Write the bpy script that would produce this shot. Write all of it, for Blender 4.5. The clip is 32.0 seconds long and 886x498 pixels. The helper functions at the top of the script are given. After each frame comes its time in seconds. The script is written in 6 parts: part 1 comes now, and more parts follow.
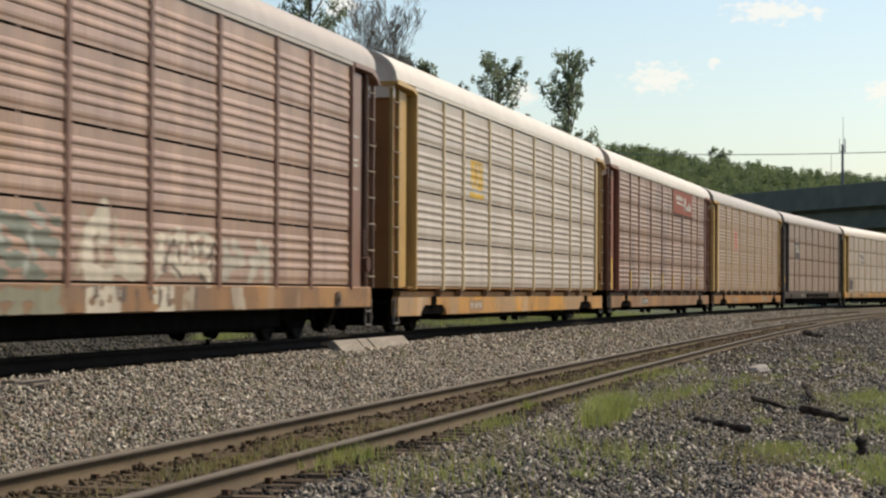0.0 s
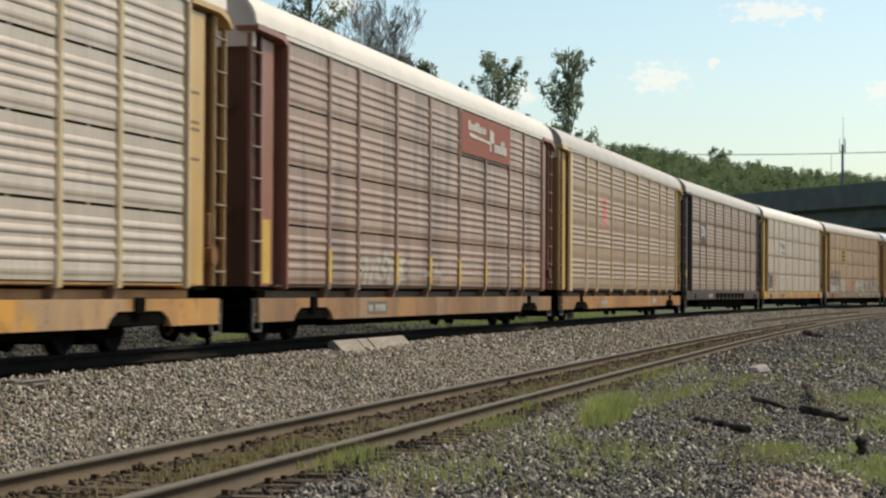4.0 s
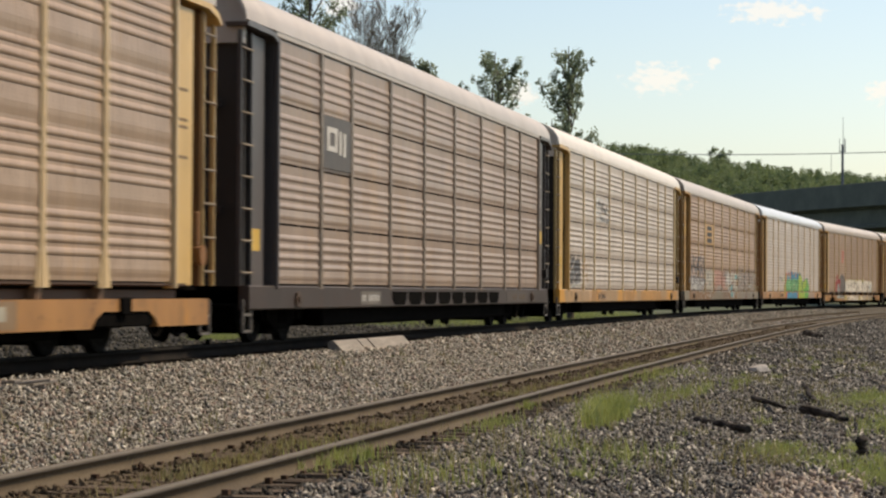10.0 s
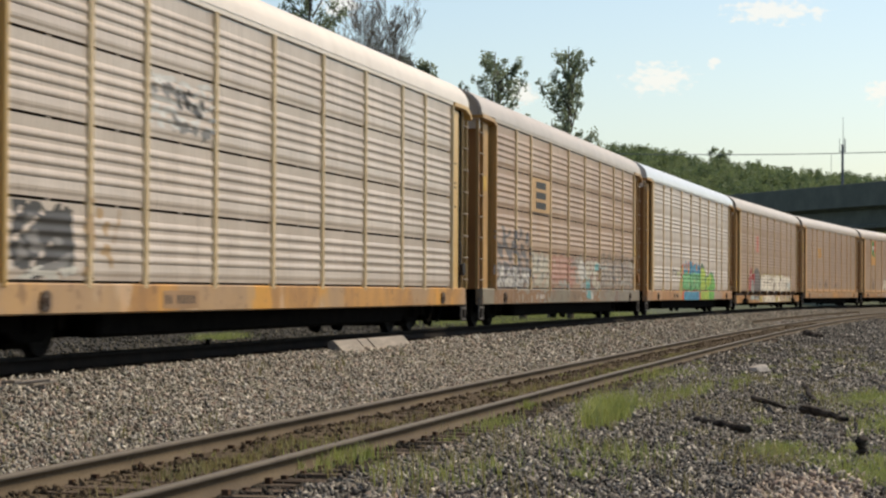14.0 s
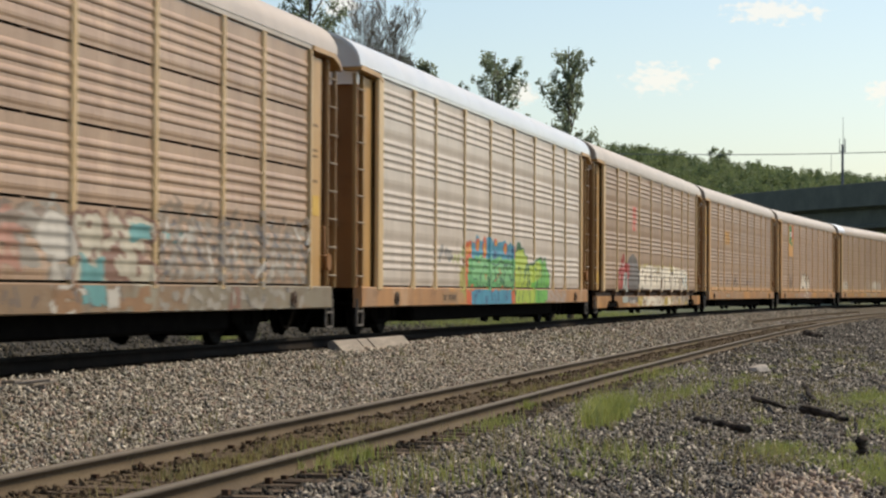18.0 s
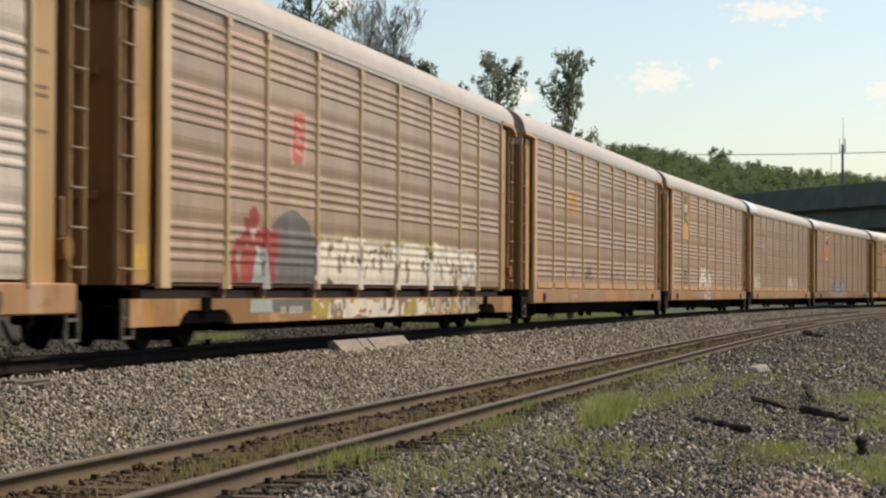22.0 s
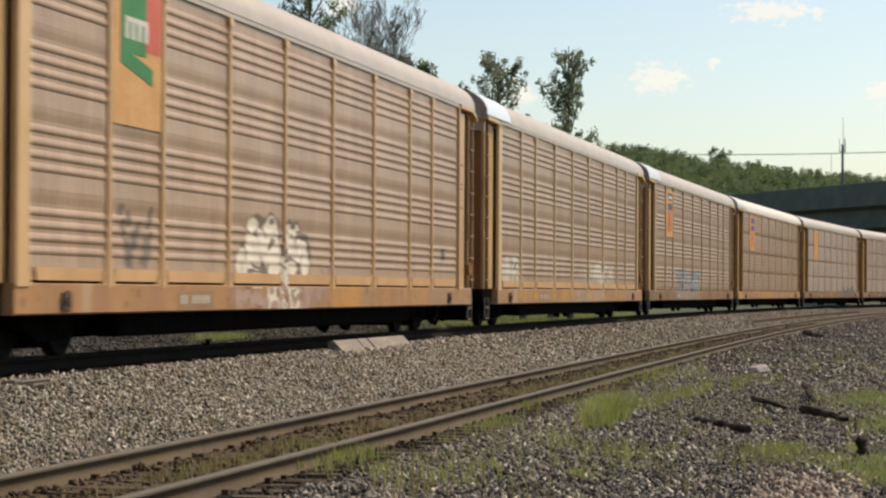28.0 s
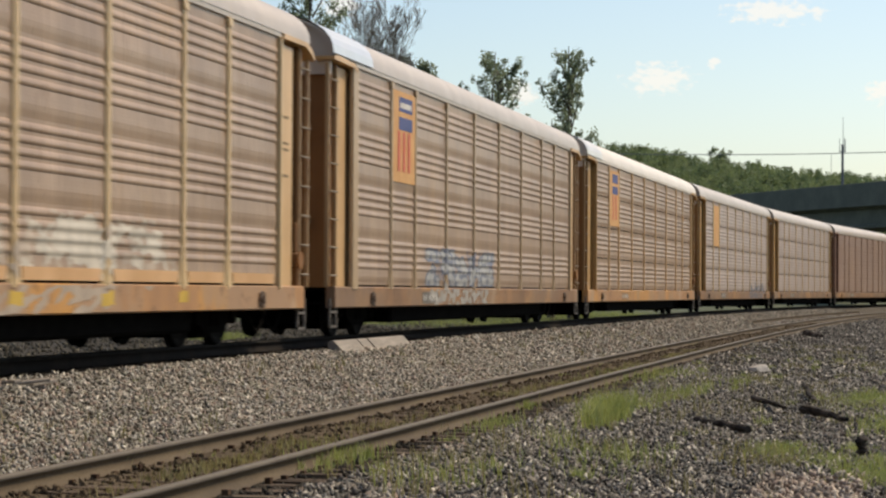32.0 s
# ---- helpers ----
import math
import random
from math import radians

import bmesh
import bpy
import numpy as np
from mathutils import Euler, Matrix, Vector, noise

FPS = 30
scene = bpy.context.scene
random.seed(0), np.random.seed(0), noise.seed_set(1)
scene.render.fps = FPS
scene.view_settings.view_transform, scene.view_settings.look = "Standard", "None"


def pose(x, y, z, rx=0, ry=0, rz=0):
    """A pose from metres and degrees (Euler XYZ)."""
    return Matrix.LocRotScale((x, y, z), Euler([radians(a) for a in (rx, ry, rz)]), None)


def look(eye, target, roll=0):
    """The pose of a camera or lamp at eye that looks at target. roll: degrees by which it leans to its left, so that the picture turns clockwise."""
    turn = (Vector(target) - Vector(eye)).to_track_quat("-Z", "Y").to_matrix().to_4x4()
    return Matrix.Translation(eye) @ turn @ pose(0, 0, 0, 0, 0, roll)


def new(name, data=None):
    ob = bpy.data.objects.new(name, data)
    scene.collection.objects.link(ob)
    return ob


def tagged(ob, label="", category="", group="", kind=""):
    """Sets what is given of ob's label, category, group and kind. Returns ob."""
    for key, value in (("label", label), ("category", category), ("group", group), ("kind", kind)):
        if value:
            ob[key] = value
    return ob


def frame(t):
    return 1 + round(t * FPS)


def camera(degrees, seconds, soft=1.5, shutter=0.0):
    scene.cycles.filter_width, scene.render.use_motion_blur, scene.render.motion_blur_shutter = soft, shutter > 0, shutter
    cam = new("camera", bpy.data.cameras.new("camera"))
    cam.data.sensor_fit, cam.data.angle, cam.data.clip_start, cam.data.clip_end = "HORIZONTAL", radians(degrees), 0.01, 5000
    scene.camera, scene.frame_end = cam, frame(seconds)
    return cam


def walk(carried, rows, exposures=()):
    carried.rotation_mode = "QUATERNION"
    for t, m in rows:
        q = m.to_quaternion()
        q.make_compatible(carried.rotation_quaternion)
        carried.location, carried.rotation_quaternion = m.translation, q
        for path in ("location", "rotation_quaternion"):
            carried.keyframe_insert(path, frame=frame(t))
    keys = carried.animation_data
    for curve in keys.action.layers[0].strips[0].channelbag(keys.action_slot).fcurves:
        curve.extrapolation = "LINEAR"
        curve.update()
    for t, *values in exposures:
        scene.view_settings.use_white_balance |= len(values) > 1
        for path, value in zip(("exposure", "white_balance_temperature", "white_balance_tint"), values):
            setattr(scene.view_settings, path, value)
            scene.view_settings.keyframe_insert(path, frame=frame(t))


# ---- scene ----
import itertools

# ---- camera: a still tripod view along the line ----
EYE = (0.0, 0.0, 0.837)
YAW, PITCH = radians(12.753), radians(1.091)
AIM = (-math.sin(YAW) * math.cos(PITCH), math.cos(YAW) * math.cos(PITCH), EYE[2] + math.sin(PITCH))
cam = camera(22.48, 32.0, soft=2.3, shutter=0.5)
VIEW = look(EYE, AIM, 0.282)
EXPOSURES = [(0, 0.0, 6950, 8), (1.5, 0.0, 6900, 5), (3, 0.0, 6800, 3), (6, 0.0, 6700, 6), (7, 0.0, 7150, 10), (12, 0.03, 7150, 10), (13, 0.0, 6950, 8), (14, 0.0, 6900, 8), (17, 0.03, 7200, 10), (18, 0.0, 7000, 8), (18.6, -0.55, 5950, 5), (20.15, -0.45, 5900, 5),
             (20.6, 0.0, 7000, 9), (23, 0.0, 7150, 10), (25, 0.03, 7150, 9), (28, 0.0, 7150, 9), (30, -0.03, 7050, 9), (31, 0.0, 7150, 9), (32, 0.0, 6950, 9)]
walk(cam, [(0, VIEW), (32.0, VIEW)], EXPOSURES)

# ---- world, sun ----
SUN_AZ, SUN_EL = radians(44), radians(48)
world = bpy.data.worlds.new("sky")
scene.world = world
world.use_nodes = True
wn, wl = world.node_tree.nodes, world.node_tree.links
sky = wn.new("ShaderNodeTexSky")
sky.sky_type, sky.sun_disc = "NISHITA", False
sky.sun_elevation, sky.sun_rotation = SUN_EL, SUN_AZ
sky.air_density, sky.dust_density, sky.ozone_density = 1.0, 1.2, 2.0
wn["Background"].inputs["Strength"].default_value = 0.15
wl.new(sky.outputs[0], wn["Background"].inputs[0])
sun = new("sun", bpy.data.lights.new("sun", "SUN"))
sun.data.energy, sun.data.angle, sun.data.color = 3.6, radians(0.6), (1.0, 0.86, 0.66)
SUN_DIR = Vector((math.sin(SUN_AZ) * math.cos(SUN_EL), math.cos(SUN_AZ) * math.cos(SUN_EL), math.sin(SUN_EL)))
sun.matrix_world = look(SUN_DIR * 200, (0, 0, 0))

# ---- the line: the main track's centre as a gently tightening curve ----
TRACK_X = -11.682
CURVE = np.arange(0.0, 1200.0, 0.5)
BEND = np.where(CURVE < 260, -0.000451 + 1.494e-5 * CURVE - 1.333e-8 * CURVE ** 2, 0.002532 * np.clip(1 - (CURVE - 260) / 60, 0, 1))
HEADING = np.concatenate([[0], np.cumsum((BEND[1:] + BEND[:-1]) * 0.25)])
LINE_X = TRACK_X + np.concatenate([[0], np.cumsum((np.sin(HEADING[1:]) + np.sin(HEADING[:-1])) * 0.25)])
LINE_Y = np.concatenate([[0], np.cumsum((np.cos(HEADING[1:]) + np.cos(HEADING[:-1])) * 0.25)])


def heading(u):
    return np.interp(u, CURVE, HEADING)


def line(u, lat=0.0):
    """World x, y of the place u metres along the main track and lat metres to its right."""
    u = np.asarray(u, float)
    h = heading(u)
    x = np.interp(u, CURVE, LINE_X)
    y = np.interp(u, CURVE, LINE_Y) + np.where(u < 0, u, 0)
    far = np.maximum(u - CURVE[-1], 0)
    return x + far * np.sin(h) + lat * np.cos(h), y + far * np.cos(h) - lat * np.sin(h)


def siding_lat(u):
    return 5.38 + 0.00196 * u - 1.478e-5 * u * u


def siding_z(u):
    return -0.6085 + 0.00125 * np.clip(u, -50, 200)


def travelled(t):
    return 9.3725 * t + 0.03351 * t * t / 2 + 0.000403 * t ** 3 / 6


# ---- mesh building ----
class Geo:
    """Collects faces of one mesh."""

    def __init__(self):
        self.v, self.f = [], []

    def add(self, verts, faces):
        n = len(self.v)
        self.v.extend(verts)
        self.f.extend([tuple(n + i for i in f) for f in faces])
        return self

    def box(self, x0, x1, y0, y1, z0, z1, bevel=0.0):
        b = min(bevel, (x1 - x0) / 3, (y1 - y0) / 3, (z1 - z0) / 3)
        if b <= 0:
            v = [(x, y, z) for x in (x0, x1) for y in (y0, y1) for z in (z0, z1)]
            return self.add(v, [(0, 1, 3, 2), (4, 6, 7, 5), (0, 4, 5, 1), (2, 3, 7, 6), (0, 2, 6, 4), (1, 5, 7, 3)])
        bm = bmesh.new()
        bmesh.ops.create_cube(bm, size=1)
        for q in bm.verts:
            q.co = Vector(((x0 + x1) / 2 + q.co.x * (x1 - x0), (y0 + y1) / 2 + q.co.y * (y1 - y0), (z0 + z1) / 2 + q.co.z * (z1 - z0)))
        bmesh.ops.bevel(bm, geom=bm.edges[:], offset=b, segments=1, affect="EDGES")
        return self.take(bm)

    def take(self, bm):
        bm.verts.index_update()
        self.add([tuple(q.co) for q in bm.verts], [tuple(q.index for q in f.verts) for f in bm.faces])
        bm.free()
        return self

    def extrude(self, ring, axis, a, b):
        """A closed outline (two coordinates) drawn out along an axis from a to b."""
        def put(p, s):
            return {"x": (s, p[0], p[1]), "y": (p[0], s, p[1]), "z": (p[0], p[1], s)}[axis]
        n = len(ring)
        v = [put(p, a) for p in ring] + [put(p, b) for p in ring]
        area = sum(ring[i][0] * ring[(i + 1) % n][1] - ring[(i + 1) % n][0] * ring[i][1] for i in range(n))
        flip = (area > 0) == (axis == "y")
        f = [(i, (i + 1) % n, n + (i + 1) % n, n + i) for i in range(n)] + [tuple(range(n))[::-1], tuple(range(n, 2 * n))]
        if not flip:
            pass
        else:
            f = [g[::-1] for g in f]
        return self.add(v, f)

    def tube(self, p, q, r0, r1=None, n=8):
        p, q = Vector(p), Vector(q)
        r1 = r0 if r1 is None else r1
        d = (q - p).normalized()
        a = d.orthogonal().normalized()
        b = d.cross(a)
        ring = [(math.cos(2 * math.pi * i / n), math.sin(2 * math.pi * i / n)) for i in range(n)]
        v = [tuple(p + (a * c + b * s) * r0) for c, s in ring] + [tuple(q + (a * c + b * s) * r1) for c, s in ring]
        f = [(i, (i + 1) % n, n + (i + 1) % n, n + i) for i in range(n)] + [tuple(range(n))[::-1], tuple(range(n, 2 * n))]
        return self.add(v, f)

    def mesh(self, name, mat, smooth=False):
        me = bpy.data.meshes.new(name)
        me.from_pydata(self.v, [], self.f)
        me.materials.append(mat)
        if smooth:
            me.polygons.foreach_set("use_smooth", [True] * len(me.polygons))
        me.update()
        return me


def array_mesh(name, verts, faces, mat):
    """A mesh from numpy arrays: verts (n, 3) and faces (m, 3 or 4)."""
    me = bpy.data.meshes.new(name)
    m, k = faces.shape
    me.vertices.add(len(verts))
    me.vertices.foreach_set("co", verts.astype(np.float32).ravel())
    me.loops.add(m * k)
    me.loops.foreach_set("vertex_index", faces.astype(np.int32).ravel())
    me.polygons.add(m)
    me.polygons.foreach_set("loop_start", np.arange(0, m * k, k, dtype=np.int32))
    me.materials.append(mat)
    me.update(calc_edges=True)
    return me


def part(name, geo, mat, parent, label="", at=None):
    """One mesh object under a thing or a part; geo is a Geo or a ready mesh."""
    ob = new(name, geo if isinstance(geo, bpy.types.Mesh) else geo.mesh(name, mat))
    ob.parent = parent
    if at is not None:
        ob.matrix_basis = at
    return tagged(ob, label)


def thing(name, geo, mat, label, category, group="", kind="", at=None):
    ob = new(name, None if geo is None else geo if isinstance(geo, bpy.types.Mesh) else geo.mesh(name, mat))
    if at is not None:
        ob.matrix_basis = at
    return tagged(ob, label, category, group, kind)


# ---- materials ----
class Nodes:
    def __init__(self, name):
        self.mat = bpy.data.materials.new(name)
        self.mat.use_nodes = True
        self.t = self.mat.node_tree
        self.bsdf = self.t.nodes["Principled BSDF"]

    def node(self, kind, **ins):
        n = self.t.nodes.new("ShaderNode" + kind)
        for k, v in ins.items():
            self.put(n.inputs[k.replace("_", " ")], v)
        return n

    def put(self, socket, v):
        if isinstance(v, bpy.types.NodeSocket):
            self.t.links.new(v, socket)
        elif isinstance(v, (tuple, list)) and len(v) == 3 and socket.type == "RGBA":
            socket.default_value = (*v, 1)
        else:
            socket.default_value = v

    def coords(self, scale=(1, 1, 1), ob=None, spread=False):
        tc = self.node("TexCoord")
        if ob is not None:
            tc.object = ob
        m = self.node("Mapping", Vector=tc.outputs["Object"], Scale=scale)
        if spread:
            info = self.node("ObjectInfo")
            s = self.node("VectorMath", Vector=info.outputs["Random"])
            s.operation = "SCALE"
            s.inputs["Scale"].default_value = 37.0
            self.put(m.inputs["Location"], s.outputs[0])
        return m.outputs[0]

    def noise(self, vec, scale, detail=4, rough=0.6):
        return self.node("TexNoise", Vector=vec, Scale=scale, Detail=detail, Roughness=rough).outputs["Fac"]

    def step(self, v, lo, hi):
        r = self.node("MapRange", Value=v)
        r.interpolation_type = "SMOOTHSTEP"
        r.inputs["From Min"].default_value, r.inputs["From Max"].default_value = lo, hi
        return r.outputs[0]

    def math(self, op, a, b=0.0):
        n = self.node("Math")
        n.operation = op
        self.put(n.inputs[0], a)
        self.put(n.inputs[1], b)
        return n.outputs[0]

    def mix(self, fac, a, b):
        n = self.node("Mix")
        n.data_type = "RGBA"
        self.put(n.inputs[0], fac)
        self.put(n.inputs[6], a)
        self.put(n.inputs[7], b)
        return n.outputs[2]

    def bump(self, h, strength, dist):
        n = self.node("Bump", Height=h, Strength=strength, Distance=dist)
        self.put(self.bsdf.inputs["Normal"], n.outputs[0])

    def done(self, colour, rough, metal=0.0):
        self.put(self.bsdf.inputs["Base Color"], colour)
        self.put(self.bsdf.inputs["Roughness"], rough)
        self.put(self.bsdf.inputs["Metallic"], metal)
        return self.mat


def tone(c, k):
    return tuple(min(1, q * k) for q in c)


def surface(name, a, b, scale=3.0, fine=40.0, rough=0.7, metal=0.0, bump=0.2, depth=0.01, spread=False, stretch=(1, 1, 1), island=0.0, spec=0.5, hues=()):
    """Two-tone weathered surface: broad stains, fine grain and relief."""
    n = Nodes(name)
    v = n.coords(stretch, spread=spread)
    broad, grain = n.noise(v, scale), n.noise(v, fine, 3)
    c = n.mix(n.step(broad, 0.35, 0.68), a, b)
    c = n.mix(n.math("MULTIPLY", n.step(grain, 0.45, 0.8), 0.5), c, tone(a, 0.5))
    if island:
        g = n.node("NewGeometry").outputs["Random Per Island"]
        c = n.mix(n.math("MULTIPLY", n.step(g, 0.6, 1.0), island), c, tone(b, 2.6))
        c = n.mix(n.math("MULTIPLY", n.step(g, 0.5, 0.0), island), c, tone(a, 0.4))
        for i, hue in enumerate(hues):
            pick = n.math("FRACT", n.math("MULTIPLY", g, 37.0 + 20 * i))
            c = n.mix(n.math("MULTIPLY", n.step(pick, 0.72, 0.8), 0.6), c, hue)
    n.bump(grain, bump, depth)
    n.bsdf.inputs["Specular IOR Level"].default_value = spec
    return n.done(c, n.math("ADD", n.math("MULTIPLY", broad, 0.25), rough - 0.12), metal)


def car_paint(name, a, b, ob=None, rough=0.55, metal=0.0, holes=False, rust=(0.12, 0.05, 0.02), wear=0.35, soot=0.0, patch=None, ridged=False, coat=0.55):
    """Weathered rolling stock steel: runs of dirt, rust and dust."""
    n = Nodes(name)
    v = n.coords((1, 1, 1), ob, spread=ob is None)
    runs = n.noise(n.node("Mapping", Vector=v, Scale=(1, 1.0, 0.16)).outputs[0], 1.6, 3, 0.5)
    spots = n.noise(v, 1.1, 6, 0.7)
    grain = n.noise(v, 55, 2)
    c = n.mix(n.math("ADD", n.math("MULTIPLY", n.step(runs, 0.3, 0.7), 0.55), n.math("MULTIPLY", n.step(n.noise(v, 0.7, 5), 0.35, 0.65), 0.45)), a, b)
    c = n.mix(n.math("MULTIPLY", n.step(spots, 0.56, 0.78), wear), c, rust)
    if patch:
        for place_, stretch_, lo, amount, hue in ((7, 0.42, 0.55, 0.6, patch[0]), (31, 0.3, 0.52, 0.6, patch[1]), (57, 0.6, 0.6, 0.55, patch[2])):
            cut = n.noise(n.node("Mapping", Vector=v, Scale=(1, stretch_, 0.25), Location=(place_, place_ * 2, 3)).outputs[0], 1.0, 4, 0.6)
            c = n.mix(n.math("MULTIPLY", n.step(cut, lo, lo + 0.05), amount), c, hue)
        c = n.mix(n.math("MULTIPLY", n.step(n.noise(v, 3.2, 5, 0.7), 0.56, 0.66), 0.55), c, rust)
    if soot:
        c = n.mix(n.math("MULTIPLY", n.step(n.noise(n.node("Mapping", Vector=v, Scale=(1, 0.7, 0.1)).outputs[0], 1.7, 3), 0.5, 0.62), soot), c, (0.03, 0.025, 0.022))
    if holes:
        d = n.node("TexVoronoi", Vector=n.node("Mapping", Vector=v, Scale=(1, 22, 22)).outputs[0], Scale=1.0, Randomness=0.1).outputs["Distance"]
        c = n.mix(n.math("MULTIPLY", n.step(d, 0.3, 0.2), 0.35), c, (0.03, 0.028, 0.025))
    if holes:
        fine = n.noise(n.node("Mapping", Vector=v, Scale=(1, 9, 0.45)).outputs[0], 1.3, 4, 0.65)
        c = n.mix(n.math("MULTIPLY", n.step(fine, 0.5, 0.72), 0.3), c, tone(b, 0.72))
        pits = n.noise(n.node("Mapping", Vector=v, Scale=(1, 1, 0.6)).outputs[0], 13, 3, 0.6)
        c = n.mix(n.math("MULTIPLY", n.step(pits, 0.6, 0.72), 0.3), c, tone(b, 0.6))
        if a[2] < 0.6 * a[0]:
            bloom = n.noise(n.node("Mapping", Vector=v, Scale=(1, 1, 0.5), Location=(11, 5, 2)).outputs[0], 0.9, 5, 0.68)
            c = n.mix(n.math("MULTIPLY", n.step(bloom, 0.5, 0.68), 0.34), c, (0.46, 0.27, 0.11))
        one = n.node("ObjectInfo").outputs["Random"]
        c = n.mix(n.math("MULTIPLY", n.step(one, 0.4, 1.0), 0.15), c, tone(b, 0.82))
    relief = n.math("ADD", grain, n.math("MULTIPLY", spots, 2))
    if holes:
        fold = n.node("TexWave", Vector=v, Scale=6.5, Distortion=0.6)
        fold.bands_direction = "Z"
        relief = n.math("ADD", relief, n.math("MULTIPLY", fold.outputs["Fac"], 0.3))
    if ridged:
        seam = n.node("TexWave", Vector=v, Scale=2.2, Distortion=0.2)
        seam.bands_direction = "Y"
        relief = n.math("ADD", relief, n.math("MULTIPLY", seam.outputs["Fac"], 1.4))
    n.bump(relief, 0.2, 0.004)
    n.bsdf.inputs["Specular IOR Level"].default_value = 0.5 if holes or ridged else 0.22
    n.bsdf.inputs["Coat Weight"].default_value = coat
    n.bsdf.inputs["Coat Roughness"].default_value = 0.32
    return n.done(c, n.math("ADD", n.math("MULTIPLY", spots, 0.3), rough - 0.12), metal)


def leafy(name, a, b, scale, glow=0.4, vary=0.35):
    """Thin leaves: part of the light passes through them."""
    n = Nodes(name)
    v = n.coords()
    c = n.mix(n.step(n.noise(v, scale), 0.35, 0.65), a, b)
    g = n.node("NewGeometry").outputs["Random Per Island"]
    c = n.mix(n.math("MULTIPLY", g, vary), c, tone(b, 1.5))
    n.done(c, 0.65)
    t = n.node("BsdfTranslucent", Color=c)
    m = n.node("MixShader", Fac=glow)
    n.t.links.new(n.bsdf.outputs[0], m.inputs[1])
    n.t.links.new(t.outputs[0], m.inputs[2])
    n.t.links.new(m.outputs[0], n.t.nodes["Material Output"].inputs[0])
    return n.mat


# Running gear nearly black: the deep shade under the cars is in the colour.
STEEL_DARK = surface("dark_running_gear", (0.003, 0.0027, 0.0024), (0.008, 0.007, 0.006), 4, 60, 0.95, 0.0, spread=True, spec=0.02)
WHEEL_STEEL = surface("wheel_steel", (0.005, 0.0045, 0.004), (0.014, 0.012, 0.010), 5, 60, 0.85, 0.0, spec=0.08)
# Dark colour for backing sheets: paints the shade seen in panel gaps.
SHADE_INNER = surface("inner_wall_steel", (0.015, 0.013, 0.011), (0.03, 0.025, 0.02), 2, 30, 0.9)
RAIL_RUST = surface("rusty_rail_side", (0.088, 0.062, 0.037), (0.13, 0.096, 0.058), 2.5, 50, 0.75, 0.1, stretch=(1, 0.3, 1), spec=0.2)
SPIKE_RUST = surface("rusty_spikes", (0.05, 0.028, 0.017), (0.1, 0.06, 0.036), 6, 50, 0.85, spec=0.1)
RAIL_TOP = surface("dull_rail_head", (0.105, 0.083, 0.06), (0.14, 0.113, 0.083), 3, 60, 0.75, 0.0)
# Main track: the train's shadow is put into these near-black colours.
RAIL_SHADED = surface("oily_dark_rail_side", (0.01, 0.0075, 0.006), (0.022, 0.0165, 0.0128), 2.5, 50, 0.8, spec=0.08)
TRACKBED_SHADED = surface("oily_black_tie", (0.018, 0.015, 0.012), (0.05, 0.042, 0.034), 3, 25, 0.9, 0, 0.6, 0.02, True, (0.3, 3, 3), spec=0.08)
RAIL_TOP_SHADED = surface("polished_rail_head", (0.014, 0.012, 0.01), (0.03, 0.026, 0.022), 3, 60, 0.85, 0.0, spec=0.1)
TWIG = surface("bare_twigs", (0.1, 0.083, 0.066), (0.17, 0.14, 0.112), 4, 30, 0.9)
TIE_WOOD = surface("old_tie_timber", (0.075, 0.054, 0.038), (0.15, 0.112, 0.08), 3, 25, 0.9, 0, 0.6, 0.02, True, (0.3, 3, 3), spec=0.15)
BALLAST = surface("grey_pink_ballast", (0.168, 0.148, 0.122), (0.312, 0.278, 0.234), 9, 80, 0.85, island=0.7, spec=0.2, hues=((0.32, 0.225, 0.18), (0.2, 0.2, 0.15), (0.42, 0.4, 0.36)))
BALLAST_DARK = surface("dark_grey_ballast", (0.056, 0.051, 0.045), (0.2, 0.182, 0.155), 7, 80, 0.75, island=1.0, spec=0.35, hues=((0.2, 0.16, 0.135), (0.1, 0.1, 0.095)))
BALLAST_RED = surface("pinkish_rubble", (0.24, 0.19, 0.15), (0.4, 0.33, 0.265), 6, 70, 0.85, island=0.6, hues=((0.4, 0.36, 0.31), (0.34, 0.24, 0.19)))
BANK_STONE = surface("dull_bank_rubble", (0.055, 0.05, 0.04), (0.105, 0.096, 0.077), 6, 60, 0.9, island=0.5, spec=0.1)
BED = surface("ballast_bed", (0.075, 0.065, 0.053), (0.15, 0.131, 0.107), 11, 45, 0.95, 0, 1.0, 0.03, spec=0.1)
BED_MUD = surface("muddy_track_bed", (0.085, 0.062, 0.04), (0.15, 0.115, 0.075), 4, 35, 0.95, 0, 1.0, 0.03, spec=0.1)
BED_DARK = surface("dark_gravel_bed", (0.045, 0.039, 0.032), (0.095, 0.084, 0.069), 5, 40, 0.95, 0, 1.0, 0.03, spec=0.1)
MEADOW = surface("rough_grass_ground", (0.045, 0.065, 0.022), (0.105, 0.105, 0.055), 0.6, 12, 0.95, 0, 0.8, 0.05)
GRASS = leafy("grass_blades", (0.22, 0.26, 0.065), (0.33, 0.36, 0.12), 1.5)
GRASS_DRY = leafy("dry_grass_blades", (0.17, 0.16, 0.06), (0.28, 0.25, 0.11), 1.5)
BARK = surface("grey_bark", (0.07, 0.053, 0.04), (0.14, 0.112, 0.086), 4, 30, 0.9, 0, 0.7, 0.03)
LEAF_POPLAR = leafy("poplar_leaves", (0.15, 0.19, 0.115), (0.24, 0.28, 0.17), 0.8, 0.5)
